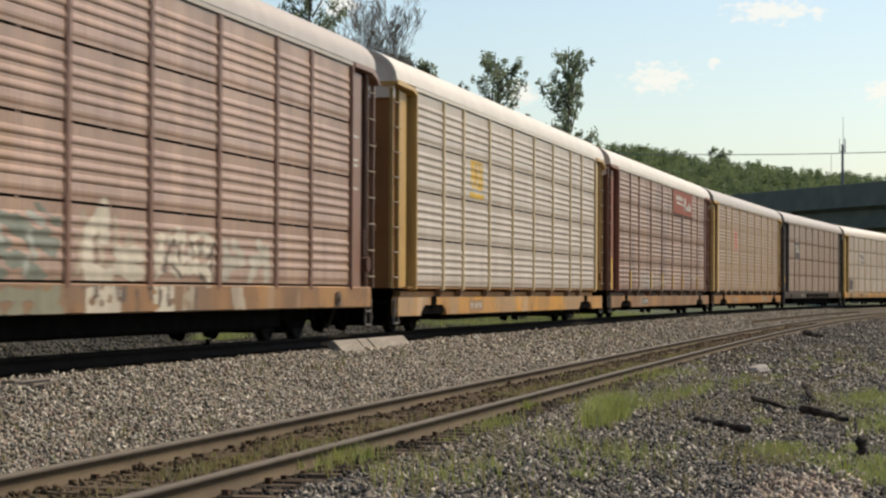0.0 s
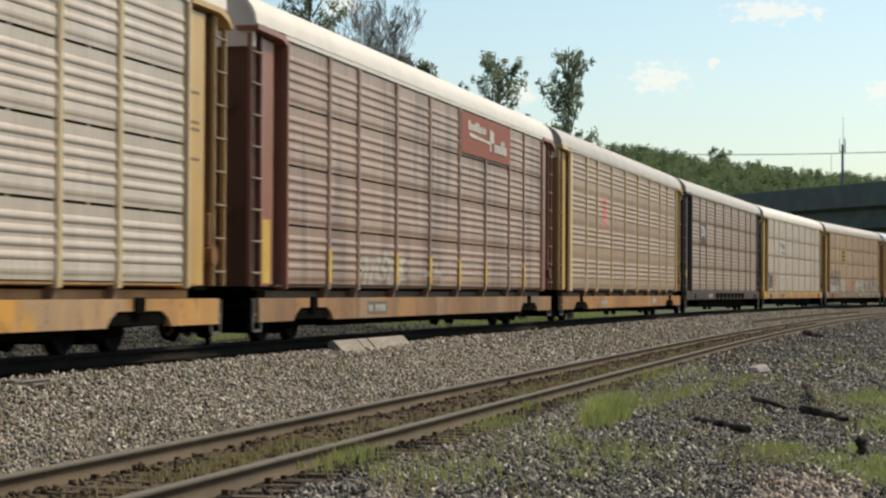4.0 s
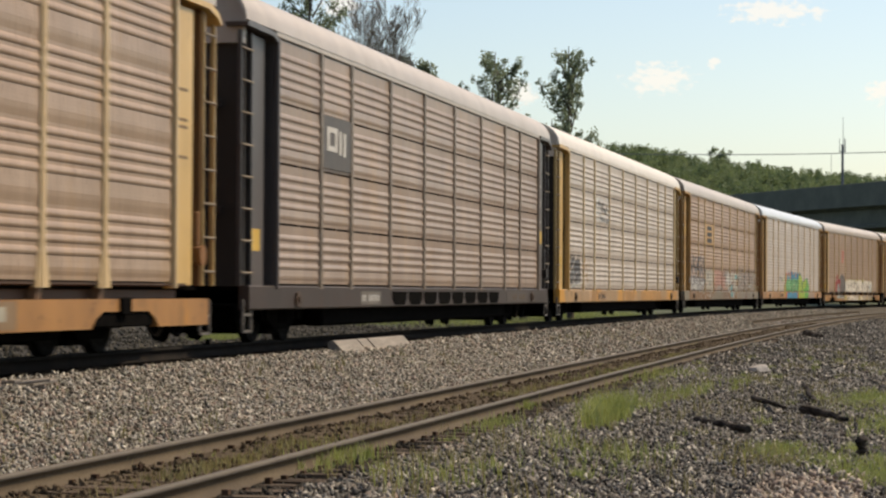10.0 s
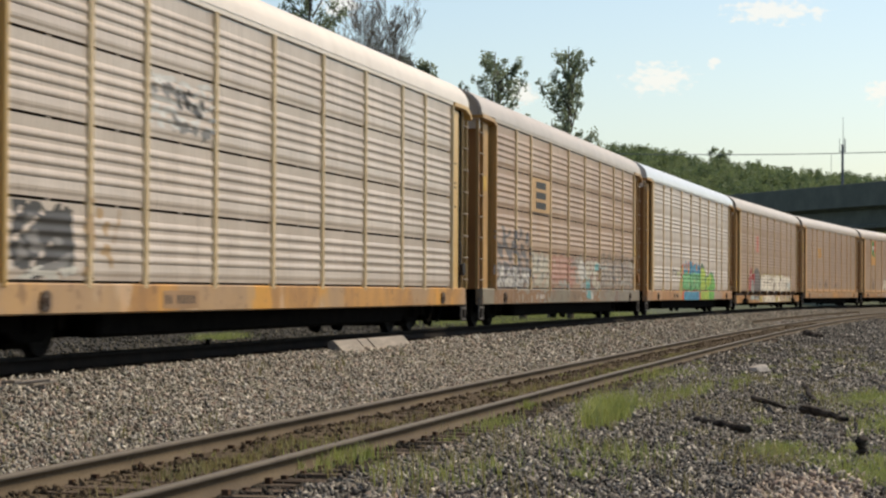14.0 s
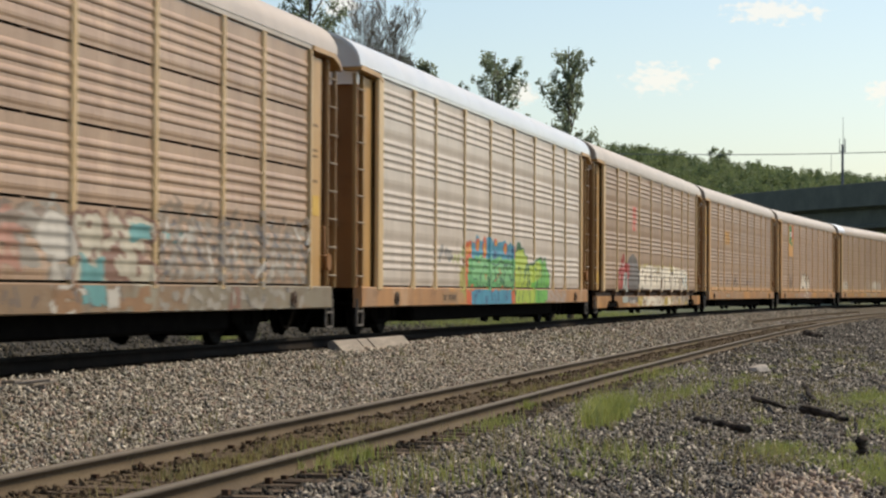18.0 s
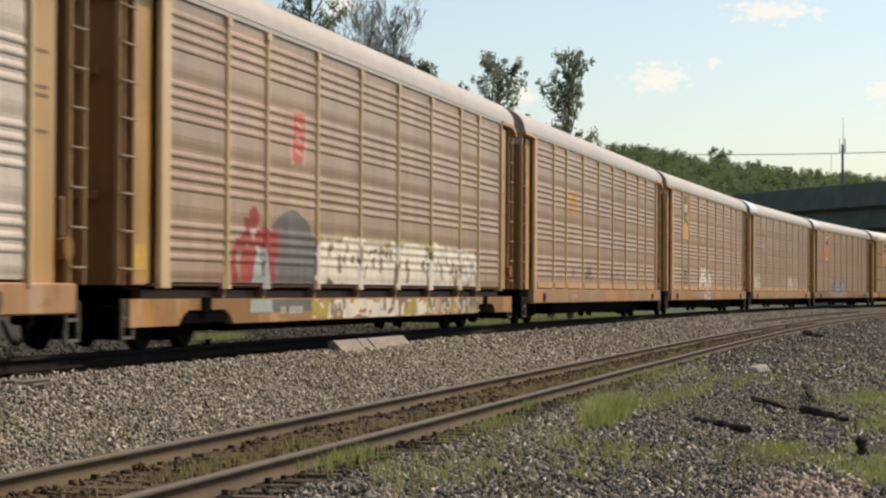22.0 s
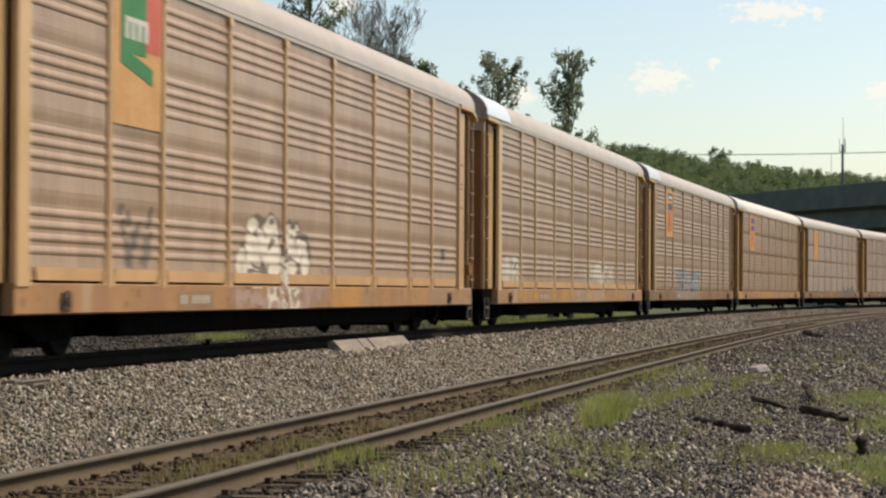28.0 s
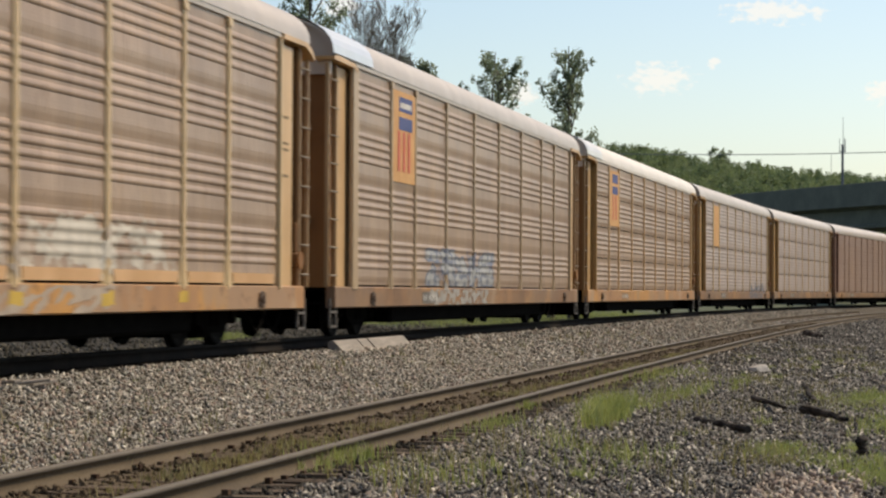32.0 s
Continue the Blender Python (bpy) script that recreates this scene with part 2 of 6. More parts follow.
LEAF_HILL = leafy("woodland_leaves", (0.075, 0.12, 0.052), (0.205, 0.25, 0.108), 0.16, 0.45)
HILL_SOIL = surface("wooded_hill_floor", (0.02, 0.035, 0.012), (0.05, 0.07, 0.025), 0.05, 1, 0.95)
CONCRETE = surface("weathered_concrete", (0.16, 0.155, 0.145), (0.25, 0.24, 0.225), 0.4, 8, 0.9)
CONCRETE_DARK = surface("dark_bridge_girder", (0.095, 0.1, 0.08), (0.135, 0.138, 0.112), 0.4, 6, 0.85)
PLANK_PALE = surface("bleached_panel_wood", (0.21, 0.178, 0.147), (0.32, 0.275, 0.228), 3, 30, 0.85, 0, 0.5, 0.01, True, (3, 0.4, 3))
LOG_WOOD = surface("charred_grey_wood", (0.016, 0.013, 0.011), (0.07, 0.057, 0.045), 4, 30, 0.9, 0, 0.7, 0.02, spec=0.15)
STONE_PALE = surface("pale_stone", (0.38, 0.33, 0.28), (0.5, 0.45, 0.39), 5, 40, 0.85)
POLE_STEEL = surface("tower_steel", (0.13, 0.13, 0.15), (0.2, 0.2, 0.22), 1, 10, 0.6)


# ---- ground: one sheet from the train's far side to the horizon ----
def ground_z(u, lat):
    s, sz = siding_lat(u), siding_z(u)
    base = np.interp(lat, [-1500, -300, -60, -25, -9, -4.5, -2.6, -1.75, 1.6, 1.9], [25, 12, 1.5, -0.2, -0.55, -0.6, -0.45, -0.22, -0.22, -0.27])
    near = np.interp(lat - s, [-1.5, -0.8, -0.68, 0.68, 0.8, 1.3, 2.2, 4.0, 8, 40, 400], [0, 0.0, 0.035, 0.035, -0.01, -0.01, -0.07, -0.2, -0.3, -0.5, -1.5])
    mid = -0.27 + (sz - 0.19 + 0.27) * np.clip((lat - 1.9) / (s - 1.5 - 1.9), 0, 1)
    z = np.where(lat < 1.9, base, np.where(lat < s - 1.5, mid, sz - 0.19 + near))
    return z


def bumps(x, y):
    return 0.018 * np.sin(x * 3.1 + 1.3 * np.sin(y * 1.7)) * np.sin(y * 2.3 + np.sin(x * 1.9)) + 0.02 * np.sin(x * 0.9 + y * 0.57 + 1.0)


def build_ground():
    us = np.concatenate([np.linspace(-1500, -60, 14), np.linspace(-50, 10, 13), np.arange(11, 90, 0.5), np.arange(90, 260, 2.5), np.linspace(265, 400, 20), np.linspace(450, 4200, 22)])
    lats = np.concatenate([[-1500, -800, -300, -150, -60, -40, -25, -16, -12, -9, -7, -5.5, -4.5, -3.5, -2.6, -2.1, -1.75], np.arange(-1.3, 12.1, 0.3), [13, 15, 18, 24, 40, 80, 150, 260, 400]])
    U, A = np.meshgrid(us, lats, indexing="ij")
    X, Y = line(U, A)
    Z = ground_z(U, A) + np.where(np.abs(A) > 1.8, bumps(X, Y), 0) * np.where(np.abs(A) < 20, 1, 0)
    n, m = U.shape
    idx = np.arange(n * m).reshape(n, m)
    f = np.stack([idx[:-1, :-1], idx[:-1, 1:], idx[1:, 1:], idx[1:, :-1]], -1).reshape(-1, 4)
    me = array_mesh("ground", np.stack([X, Y, Z], -1).reshape(-1, 3), f[:, ::-1], BED)
    for m2 in (BED_MUD, BED_DARK, MEADOW):
        me.materials.append(m2)
    ua, la = (U[:-1, :-1] + U[1:, 1:]).ravel() / 2, (A[:-1, :-1] + A[1:, 1:]).ravel() / 2
    s = siding_lat(ua)
    slot = np.where(np.abs(la - s) < 1.2, 1, np.where((la > s) | (la < -1.5), 2, 0))
    slot = np.where(((la < -7.5) & (ua > 85)) | (la < -30) | (la > 16) | (ua > 320) | (ua < -60), 3, slot)
    me.polygons.foreach_set("material_index", slot.astype(np.int32))
    return thing("ground", me, None, "gravel and rough grass beside two railway tracks", "ground", kind="structure")


ground = build_ground()


# ---- tracks ----
RAIL_RING = [(-0.07, -0.175), (0.07, -0.175), (0.07, -0.163), (0.01, -0.145), (0.004, -0.045), (0.037, -0.04), (0.037, -0.008), (0.028, 0.0),
             (-0.028, 0.0), (-0.036, -0.008), (-0.037, -0.04), (-0.004, -0.045), (-0.01, -0.145), (-0.07, -0.163)]


def rail_mesh(lat_of, z_of, u0, u1, step, side_mat, top_mat):
    us = np.arange(u0, u1 + step / 2, step)
    r = np.array(RAIL_RING)
    n, k = len(us), len(r)
    lat = lat_of(us)[:, None] + r[None, :, 0]
    x, y = line(us[:, None] + 0 * lat, lat)
    z = z_of(us)[:, None] + r[None, :, 1]
    idx = np.arange(n * k).reshape(n, k)
    nx = np.roll(idx, -1, 1)
    f = np.stack([idx[:-1], nx[:-1], nx[1:], idx[1:]], -1).reshape(-1, 4)
    me = array_mesh("rail", np.stack([x, y, z], -1).reshape(-1, 3), f, side_mat)
    me.materials.append(top_mat)
    me.polygons.foreach_set("material_index", np.tile(np.where((np.arange(k) >= 5) & (np.arange(k) <= 9), 1, 0), n - 1).astype(np.int32))
    return me


def build_track(name, label, lat_of, z_of, u0, u1, t0, t1, side_mat, top_mat, tie_mat, proud, cant=0.0):
    tr = thing(name, None, None, label, "railway track", kind="structure")
    for s in (-0.753, 0.753):
        part("rail", rail_mesh(lambda u: lat_of(u) + s, lambda u: z_of(u) - (cant if s < 0 else 0.0), u0, u1, 2.0, side_mat, top_mat), None, tr)
    rnd = random.Random(5)
    shapes = []
    for _ in range(4):
        g = Geo().box(-1.3, 1.3, -0.115, 0.115, -0.17, 0.0, 0.02)
        g.v = [(x + rnd.uniform(-.015, .015), y + rnd.uniform(-.012, .012), z + rnd.uniform(-.012, .008)) for x, y, z in g.v]
        shapes.append(g.mesh("tie", tie_mat))
    for i, u in enumerate(np.arange(t0, t1, 0.53)):
        u = float(u) + rnd.uniform(-0.03, 0.03)
        x, y = line(u, float(lat_of(u)))
        h = float(heading(u))
        part("tie", shapes[i % 4], None, tr, at=Matrix.Translation((float(x), float(y), float(z_of(u)) - 0.177 + proud)) @ Matrix.Rotation(-h + rnd.uniform(-.02, .02), 4, "Z"))
    if proud:
        # spikes and plate ends along both rail feet
        g = Geo()
        for u in np.arange(t0, t1, 0.53):
            for s in (-0.753, 0.753):
                for d in (-0.12, 0.12):
                    du = rnd.uniform(-0.07, 0.07)
                    x, y = line(float(u) + du, float(lat_of(u)) + s + d)
                    x, y, z = float(x), float(y), float(z_of(u)) - 0.16 + proud
                    w = rnd.uniform(0.015, 0.03)
                    g.box(x - w, x + w, y - 0.035, y + 0.035, z - 0.02, z + rnd.uniform(0.0, 0.03))
        tagged(part("rail_spikes", g, SPIKE_RUST, tr), "rusty spikes and plates along the rail feet", kind="stuff")
    return tr


def spare_rail():
    me = rail_mesh(lambda u: siding_lat(u) - 2.1, lambda u: ground_z(u, siding_lat(u) - 2.1) + 0.19, 98, 150, 2.0, RAIL_RUST, RAIL_RUST)
    thing("spare_rail", me, None, "long rusty spare rail lying on the ballast", "rail")


spare_rail()
# main rails and ties carry the train's shadow in their colour
main_track = build_track("main_track", "main line track coloured dark with the train's shadow", lambda u: u * 0.0, lambda u: u * 0.0, -420, 640, 14, 90, RAIL_SHADED, RAIL_TOP_SHADED, TRACKBED_SHADED, 0.0, 0.1)
side_track = build_track("side_track", "rusty siding with brown rails and buried timber ties", siding_lat, siding_z, -60, 260, 8, 80, RAIL_RUST, RAIL_TOP, TIE_WOOD, 0.014)
thing("track_peg", Geo().box(-0.03, 0.03, -0.03, 0.03, -0.22, 0.075, 0.008).box(-0.045, 0.045, -0.045, 0.045, -0.02, 0.0), STEEL_DARK, "small black iron peg standing inside the rail", "peg", at=pose(*(float(q) for q in line(33.22, 0.55)), 0))


# ---- loose stone ----
def stone_field(name, label, mat, u0, u1, lat_lo, lat_hi, count, size, seed, spread_u=1.0, lift=0.42, chips=False):
    """Angular stones strewn over the ground, one joined mesh."""
    g = np.random.default_rng(seed)
    u = u0 + (u1 - u0) * g.random(count) ** spread_u
    w = g.random(count)
    lat = lat_lo(u) + (lat_hi(u) - lat_lo(u)) * w
    x, y = line(u, lat)
    s = size * g.lognormal(-0.02, 0.55, count)
    s = np.clip(s, size * 0.4, size * 2.8)
    z = ground_z(u, lat) + bumps(x, y) * (np.abs(lat) > 1.8) + s * lift * g.uniform(0.2, 1.2, count)
    if chips:
        base = np.array([(1, 0, -.5), (-.5, .87, -.5), (-.5, -.87, -.5), (0, 0, 1)], float)
        tri = np.array([(0, 1, 3), (1, 2, 3), (2, 0, 3), (1, 0, 2)])
    else:
        base = np.array([(1, 0, 0), (-.5, .87, 0), (-.5, -.87, 0), (0, 0, 1), (0, 0, -1)], float)
        tri = np.array([(0, 1, 3), (1, 2, 3), (2, 0, 3), (1, 0, 4), (2, 1, 4), (0, 2, 4)])
    k = len(base)
    v = base[None] * g.uniform(0.6, 1.25, (count, k, 1)) + g.uniform(-0.25, 0.25, (count, k, 3))
    v *= np.stack([g.uniform(.75, 1.35, count), g.uniform(.7, 1.2, count), g.uniform(.6, .95, count)], -1)[:, None]
    q = g.normal(size=(count, 4)) * np.array([1, .8, .8, 1])
    q /= np.linalg.norm(q, axis=1, keepdims=True)
    a, b, c, d = q.T
    R = np.stack([np.stack([1 - 2 * (c * c + d * d), 2 * (b * c - a * d), 2 * (b * d + a * c)], -1),
                  np.stack([2 * (b * c + a * d), 1 - 2 * (b * b + d * d), 2 * (c * d - a * b)], -1),
                  np.stack([2 * (b * d - a * c), 2 * (c * d + a * b), 1 - 2 * (b * b + c * c)], -1)], 1)
    v = np.einsum("nij,nkj->nki", R, v) * (s * 0.5)[:, None, None] + np.stack([x, y, z], -1)[:, None]
    f = (np.arange(count)[:, None, None] * k + tri[None]).reshape(-1, 3)
    return thing(name, array_mesh(name, v.reshape(-1, 3), f, mat), None, label, "gravel", kind="stuff")


def const(c):
    return lambda u: np.full_like(u, c)


stone_field("ballast_stones", "grey and pinkish crushed ballast between the tracks", BALLAST, 17, 46, const(1.32), lambda u: siding_lat(u) - 0.86, 200000, 0.03, 1, 1.15, 0.5, True)
stone_field("ballast_stones", "grey and pinkish crushed ballast further along", BALLAST, 46, 150, const(1.3), lambda u: siding_lat(u) - 0.86, 90000, 0.042, 2, 1.5, 0.42, True)
# Shadow-black stones out to lat 1.42 stand for the train's shadow edge.
stone_field("trackbed_stones", "ballast under the train, coloured as the train's shadow", TRACKBED_SHADED, 16, 80, const(-2.4), const(1.42), 16000, 0.05, 3, 1.2, 0.1, True)
stone_field("siding_debris", "brown muddy stones between the siding rails", BED_MUD, 12, 110, lambda u: siding_lat(u) - 0.7, lambda u: siding_lat(u) + 0.7, 9000, 0.045, 4, 1.5, 0.12)
stone_field("bank_rubble", "grey rubble and soil beyond the train", BANK_STONE, 20, 120, const(-14.0), const(-2.2), 36000, 0.06, 9, 1.3, 0.3, True)
stone_field("gravel", "loose dark and pale gravel beside the siding", BALLAST_DARK, 16, 45, lambda u: siding_lat(u) + 1.28, const(11.7), 200000, 0.031, 6, 1.15, 0.5, True)
stone_field("gravel", "loose gravel further along the siding", BALLAST_DARK, 45, 130, lambda u: siding_lat(u) + 0.88, const(13.5), 80000, 0.045, 7, 1.5, 0.42, True)
stone_field("siding_debris", "dark stones and dirt between the tie ends", BED_DARK, 14, 60, lambda u: siding_lat(u) + 0.82, lambda u: siding_lat(u) + 1.35, 7000, 0.04, 15, 1.3, 0.2, True)
stone_field("shoulder_stones", "paler ballast spilled beside the siding rail", BALLAST, 16, 34, lambda u: siding_lat(u) + 1.3, lambda u: siding_lat(u) + 2.9 - 0.03 * u, 26000, 0.026, 8, 1.0, 0.5, True)


# ---- autorack wagons ----
POSTS = [-11.8, -9.25, -7.25, -4.35, -1.45, 1.45, 4.35, 7.25, 9.25, 11.8]
SIDE = 1.5


def rib_panel(h, ribs):
    """The outline of a corrugated side panel: a flat sheet with pressed horizontal ribs at the given heights."""
    front = [(0.0, 0.0)]
    last = 0.0
    for z in ribs:
        if z - last > 0.2:
            front += [(0.0, last + 0.05), (0.009, last + 0.3 * (z - last) + 0.02), (0.011, (z + last) / 2 + 0.01), (0.006, last + 0.72 * (z - last))]
        last = z + 0.104
        front += [(0.0, z), (0.009, z + 0.01), (0.0145, z + 0.024), (0.017, z + 0.042), (0.014, z + 0.064), (0.007, z + 0.088), (0.0, z + 0.104)]
    front += [(0.0, h)]
    return front


def panel_mesh(w, h, ribs):
    g = Geo().extrude(rib_panel(h, ribs) + [(-0.03, h), (-0.03, 0.0)], "y", -w / 2, w / 2)
    if h < 0.95:
        # the small clip that holds the row above
        g.box(-0.025, -0.002, -0.025, 0.025, h, h + 0.035)
    return g.mesh("panel", SHADE_INNER)


RIBS_A = [0.225 + 0.152 * i for i in range(4)]
RIBS_B = [0.9625 * g + 0.29 + 0.15 * i for g in range(4) for i in range(4)]
PANELS = {}
for w in (2.55, 2.0, 2.9):
    PANELS["A", w] = panel_mesh(w - 0.11, 0.926, RIBS_A)
    PANELS["top", w] = panel_mesh(w - 0.11, 0.985, RIBS_A)
    PANELS["B", w] = panel_mesh(w - 0.11, 3.895, RIBS_B)


def dress(ob, mat):
    ob.material_slots[0].link = "OBJECT"
    ob.material_slots[0].material = mat
    return ob


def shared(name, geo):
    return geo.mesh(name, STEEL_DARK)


POST_A = shared("post", Geo().extrude([(-0.03, -0.075), (0.034, -0.075), (0.04, -0.067), (0.04, -0.02), (0.032, -0.014), (0.032, 0.014), (0.04, 0.02), (0.04, 0.067), (0.034, 0.075), (-0.03, 0.075)], "z", 0, 4.0))
POST_B = shared("post", Geo().extrude([(-0.03, -0.065), (0.034, -0.065), (0.04, -0.057), (0.04, -0.018), (0.033, -0.012), (0.033, 0.012), (0.04, 0.018), (0.04, 0.057), (0.034, 0.065), (-0.03, 0.065)], "z", 0, 4.0).extrude([(-0.17, 0), (0.23, 0), (0.22, 0.1), (0.066, 0.62), (-0.066, 0.62), (-0.16, 0.08)], "x", -0.029, 0.02))
END_POST = shared("end_post", Geo().box(-0.03, 0.06, -0.045, 0.045, 0, 3.98, 0.012))
END_POST_WIDE = shared("end_post", Geo().box(-0.03, 0.05, -0.33, 0.045, 0, 3.98, 0.012).extrude([(-0.34, 0), (0.16, 0), (0.15, 0.1), (0.045, 0.5), (-0.33, 0.5)], "x", -0.028, 0.02))
RETURN = shared("corner_return", Geo().box(-0.6, -0.031, -0.04, 0.04, 0, 3.98))
GUSSET = shared("post_cap", Geo().extrude([(-0.07, 0), (0.07, 0), (0.095, 0.05), (0.095, 0.12), (-0.095, 0.12), (-0.095, 0.05)], "x", 0.01, 0.055))
ARC = [(1.54 * math.cos(a) ** 0.8, 4.93 + 0.72 * math.sin(a) ** 0.9) for a in [math.pi / 2 * i / 9 for i in range(9)]] + [(0.0, 5.65)]
ARC = ARC + [(-x, z) for x, z in ARC[-2::-1]]


def roof_mesh():
    low = [(x * 0.975, z - 0.05) for x, z in ARC]
    k = len(ARC)
    v = [(x, y, z) for y in (-13.55, 13.55) for x, z in ARC]
    g = Geo().add(v, [(j, j + 1, k + j + 1, k + j) for j in range(k - 1)])
    for y in (-13.55, 13.55):
        g.add([(x, y, z) for x, z in ARC] + [(x, y, z) for x, z in low], [(j, j + 1, k + j + 1, k + j) for j in range(k - 1)])
    me = shared("roof", g)
    me.polygons.foreach_set("use_smooth", [True] * len(me.polygons))
    return me


ROOF = roof_mesh()
ROOF_CAP = shared("roof_hood", Geo().add([(x * 1.012, y, z + 0.022) for y in (-13.6, -10.8) for x, z in ARC],
                                        [(j, j + 1, len(ARC) + j + 1, len(ARC) + j) for j in range(len(ARC) - 1)]))
END_RING = [(1.42, 0.9), (1.42, 4.95)] + [(x * 0.93, z - 0.03) for x, z in ARC[1:-1]] + [(-1.42, 4.95), (-1.42, 0.9)]
END_WALL = shared("end_wall", Geo().extrude(END_RING, "y", -13.28, -13.2))
END_TOP = shared("end_arch", Geo().extrude([(1.44, 4.6), (1.44, 4.95)] + [(x * 0.95, z - 0.02) for x, z in ARC[1:-1]] + [(-1.44, 4.95), (-1.44, 4.6)], "y", -13.38, -13.282))
END_DOOR = shared("end_door", Geo().box(-1.36, -0.02, -13.36, -13.283, 1.0, 4.55, 0.02).box(-1.2, -0.2, -13.38, -13.362, 1.2, 1.32).box(-1.2, -0.2, -13.38, -13.362, 4.2, 4.32))
SLOT = shared("door_latch", Geo().box(0.5, 1.1, -13.43, -13.362, 3.62, 3.74, 0.01))
SLOT_LOW = shared("door_latch", Geo().box(0.5, 1.1, -13.43, -13.362, 2.0, 2.12, 0.01))
FLANK = shared("corner_panel", Geo().box(1.36, 1.415, -12.98, -12.22, 0.9, 4.78, 0.015))
# the other end: a flush corner sheet, then a deep open recess and the ladder's post
FLANK_REAR = shared("corner_panel", Geo().box(1.42, 1.475, 11.93, 12.74, 0.9, 4.78, 0.015))
RECESS_POST = shared("recess_post", Geo().box(0.98, 1.44, 13.16, 13.2, 0.9, 4.78, 0.01).box(0.98, 1.02, 12.76, 13.16, 0.9, 4.78))
HAND_BRAKE = shared("hand_brake", Geo().box(1.4, 1.54, 12.86, 13.06, 1.2, 1.46, 0.03).tube((1.54, 12.96, 1.33), (1.57, 12.96, 1.33), 0.15, n=12).box(1.42, 1.5, 12.9, 13.0, 1.46, 1.95, 0.02))
HOOD = shared("corner_bracket", Geo().extrude([(-13.52, 4.84), (-12.2, 4.82), (-11.95, 4.75), (-11.92, 4.81), (-12.15, 4.9), (-13.3, 4.93), (-13.54, 4.9)], "x", 1.2, 1.56))
HOOD_REAR = shared("corner_bracket", Geo().extrude([(11.95, 4.85), (13.2, 4.85), (13.58, 4.76), (13.74, 4.66), (13.76, 4.72), (13.62, 4.84), (13.3, 4.93), (12.0, 4.93)], "x", 1.2, 1.56))


def ladder_mesh(a, b):
    return shared("ladder", Geo().box(1.4, 1.47, a, a + 0.06, 0.9, 4.78, 0.008).box(1.4, 1.47, b - 0.06, b, 0.9, 4.78, 0.008))


def rung_mesh(a, b):
    """A grab rung that droops a little between its stiles."""
    pts = [(1.46, a + 0.03, 0), (1.49, a + 0.07, -0.015), (1.49, b - 0.07, -0.015), (1.46, b - 0.03, 0)]
    g = Geo()
    for p, q in zip(pts[:-1], pts[1:]):
        g.tube(p, q, 0.019, n=6)
    return shared("rung", g)


LADDER, RUNG = ladder_mesh(-13.57, -12.99), rung_mesh(-13.57, -12.99)
LADDER_REAR, RUNG_REAR = ladder_mesh(13.22, 13.76), rung_mesh(13.22, 13.76)
# Added sheets, not car parts: they block light and darken the panel gaps.
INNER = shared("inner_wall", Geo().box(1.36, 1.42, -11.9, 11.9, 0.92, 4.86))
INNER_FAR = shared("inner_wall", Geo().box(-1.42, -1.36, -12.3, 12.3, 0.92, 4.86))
TOP_BLOCK = shared("ceiling_sheet", Geo().box(-1.4, 1.4, -13.1, 13.1, 4.864, 4.9))
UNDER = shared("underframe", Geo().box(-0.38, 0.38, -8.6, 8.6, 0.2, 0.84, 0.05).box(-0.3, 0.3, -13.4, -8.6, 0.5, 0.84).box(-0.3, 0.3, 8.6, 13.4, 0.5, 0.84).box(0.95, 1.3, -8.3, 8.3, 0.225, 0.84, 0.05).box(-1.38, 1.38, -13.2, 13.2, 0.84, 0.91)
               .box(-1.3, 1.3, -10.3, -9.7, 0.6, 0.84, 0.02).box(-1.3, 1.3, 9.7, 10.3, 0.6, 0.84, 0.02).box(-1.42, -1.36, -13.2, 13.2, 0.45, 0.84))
TANK = shared("brake_cylinder", Geo().tube((0.7, -2.2, 0.62), (0.7, -1.2, 0.62), 0.17, n=12))
BATTERY = shared("valve_box", Geo().box(0.6, 0.94, 2.0, 2.6, 0.4, 0.84, 0.02))
FAR_SIDE = shared("far_side", Geo().extrude([(-1.5 + 0.03, 0.9)] + [q for z in RIBS_B for q in ((-1.5, 0.94 + z), (-1.542, 0.964 + z), (-1.542, 1.0 + z), (-1.5, 1.026 + z))] + [(-1.5, 4.95), (-1.45, 4.95), (-1.45, 0.9)], "y", -13.1, 13.1))
SILL_DEEP = shared("side_sill", Geo().extrude([(1.36, 0.54), (1.5, 0.54), (1.53, 0.56), (1.53, 0.895), (1.5, 0.915), (1.36, 0.915)], "y", -13.3, 13.3))
SILL_SHORT = shared("side_sill", Geo().extrude([(1.36, 0.54), (1.5, 0.54), (1.53, 0.56), (1.53, 0.895), (1.5, 0.915), (1.36, 0.915)], "y", -12.2, 13.3))
END_SILL = shared("end_sill", Geo().box(0.3, 1.38, -13.3, -12.201, 0.56, 0.88, 0.02).box(1.2, 1.44, -13.2, -12.5, 0.66, 0.72))
NOTCH = [(-1.3, 0.35), (-1.15, 0.47), (-0.9, 0.56), (0.75, 0.56), (1.0, 0.47), (1.15, 0.35)]
SILL_SLIM = shared("side_sill", Geo().extrude([(-13.3, 0.35)] + [(-10.1 + y, z) for y, z in NOTCH] + [(10.1 + y, z) for y, z in NOTCH] + [(13.3, 0.35), (13.3, 0.72), (-13.3, 0.72)], "x", 1.4, 1.53))
CHANNEL = shared("deck_channel", Geo().extrude([(1.2, 0.724), (1.35, 0.724), (1.35, 0.88), (1.5, 0.9), (1.5, 0.93), (1.2, 0.93)], "y", -12.4, 12.4))
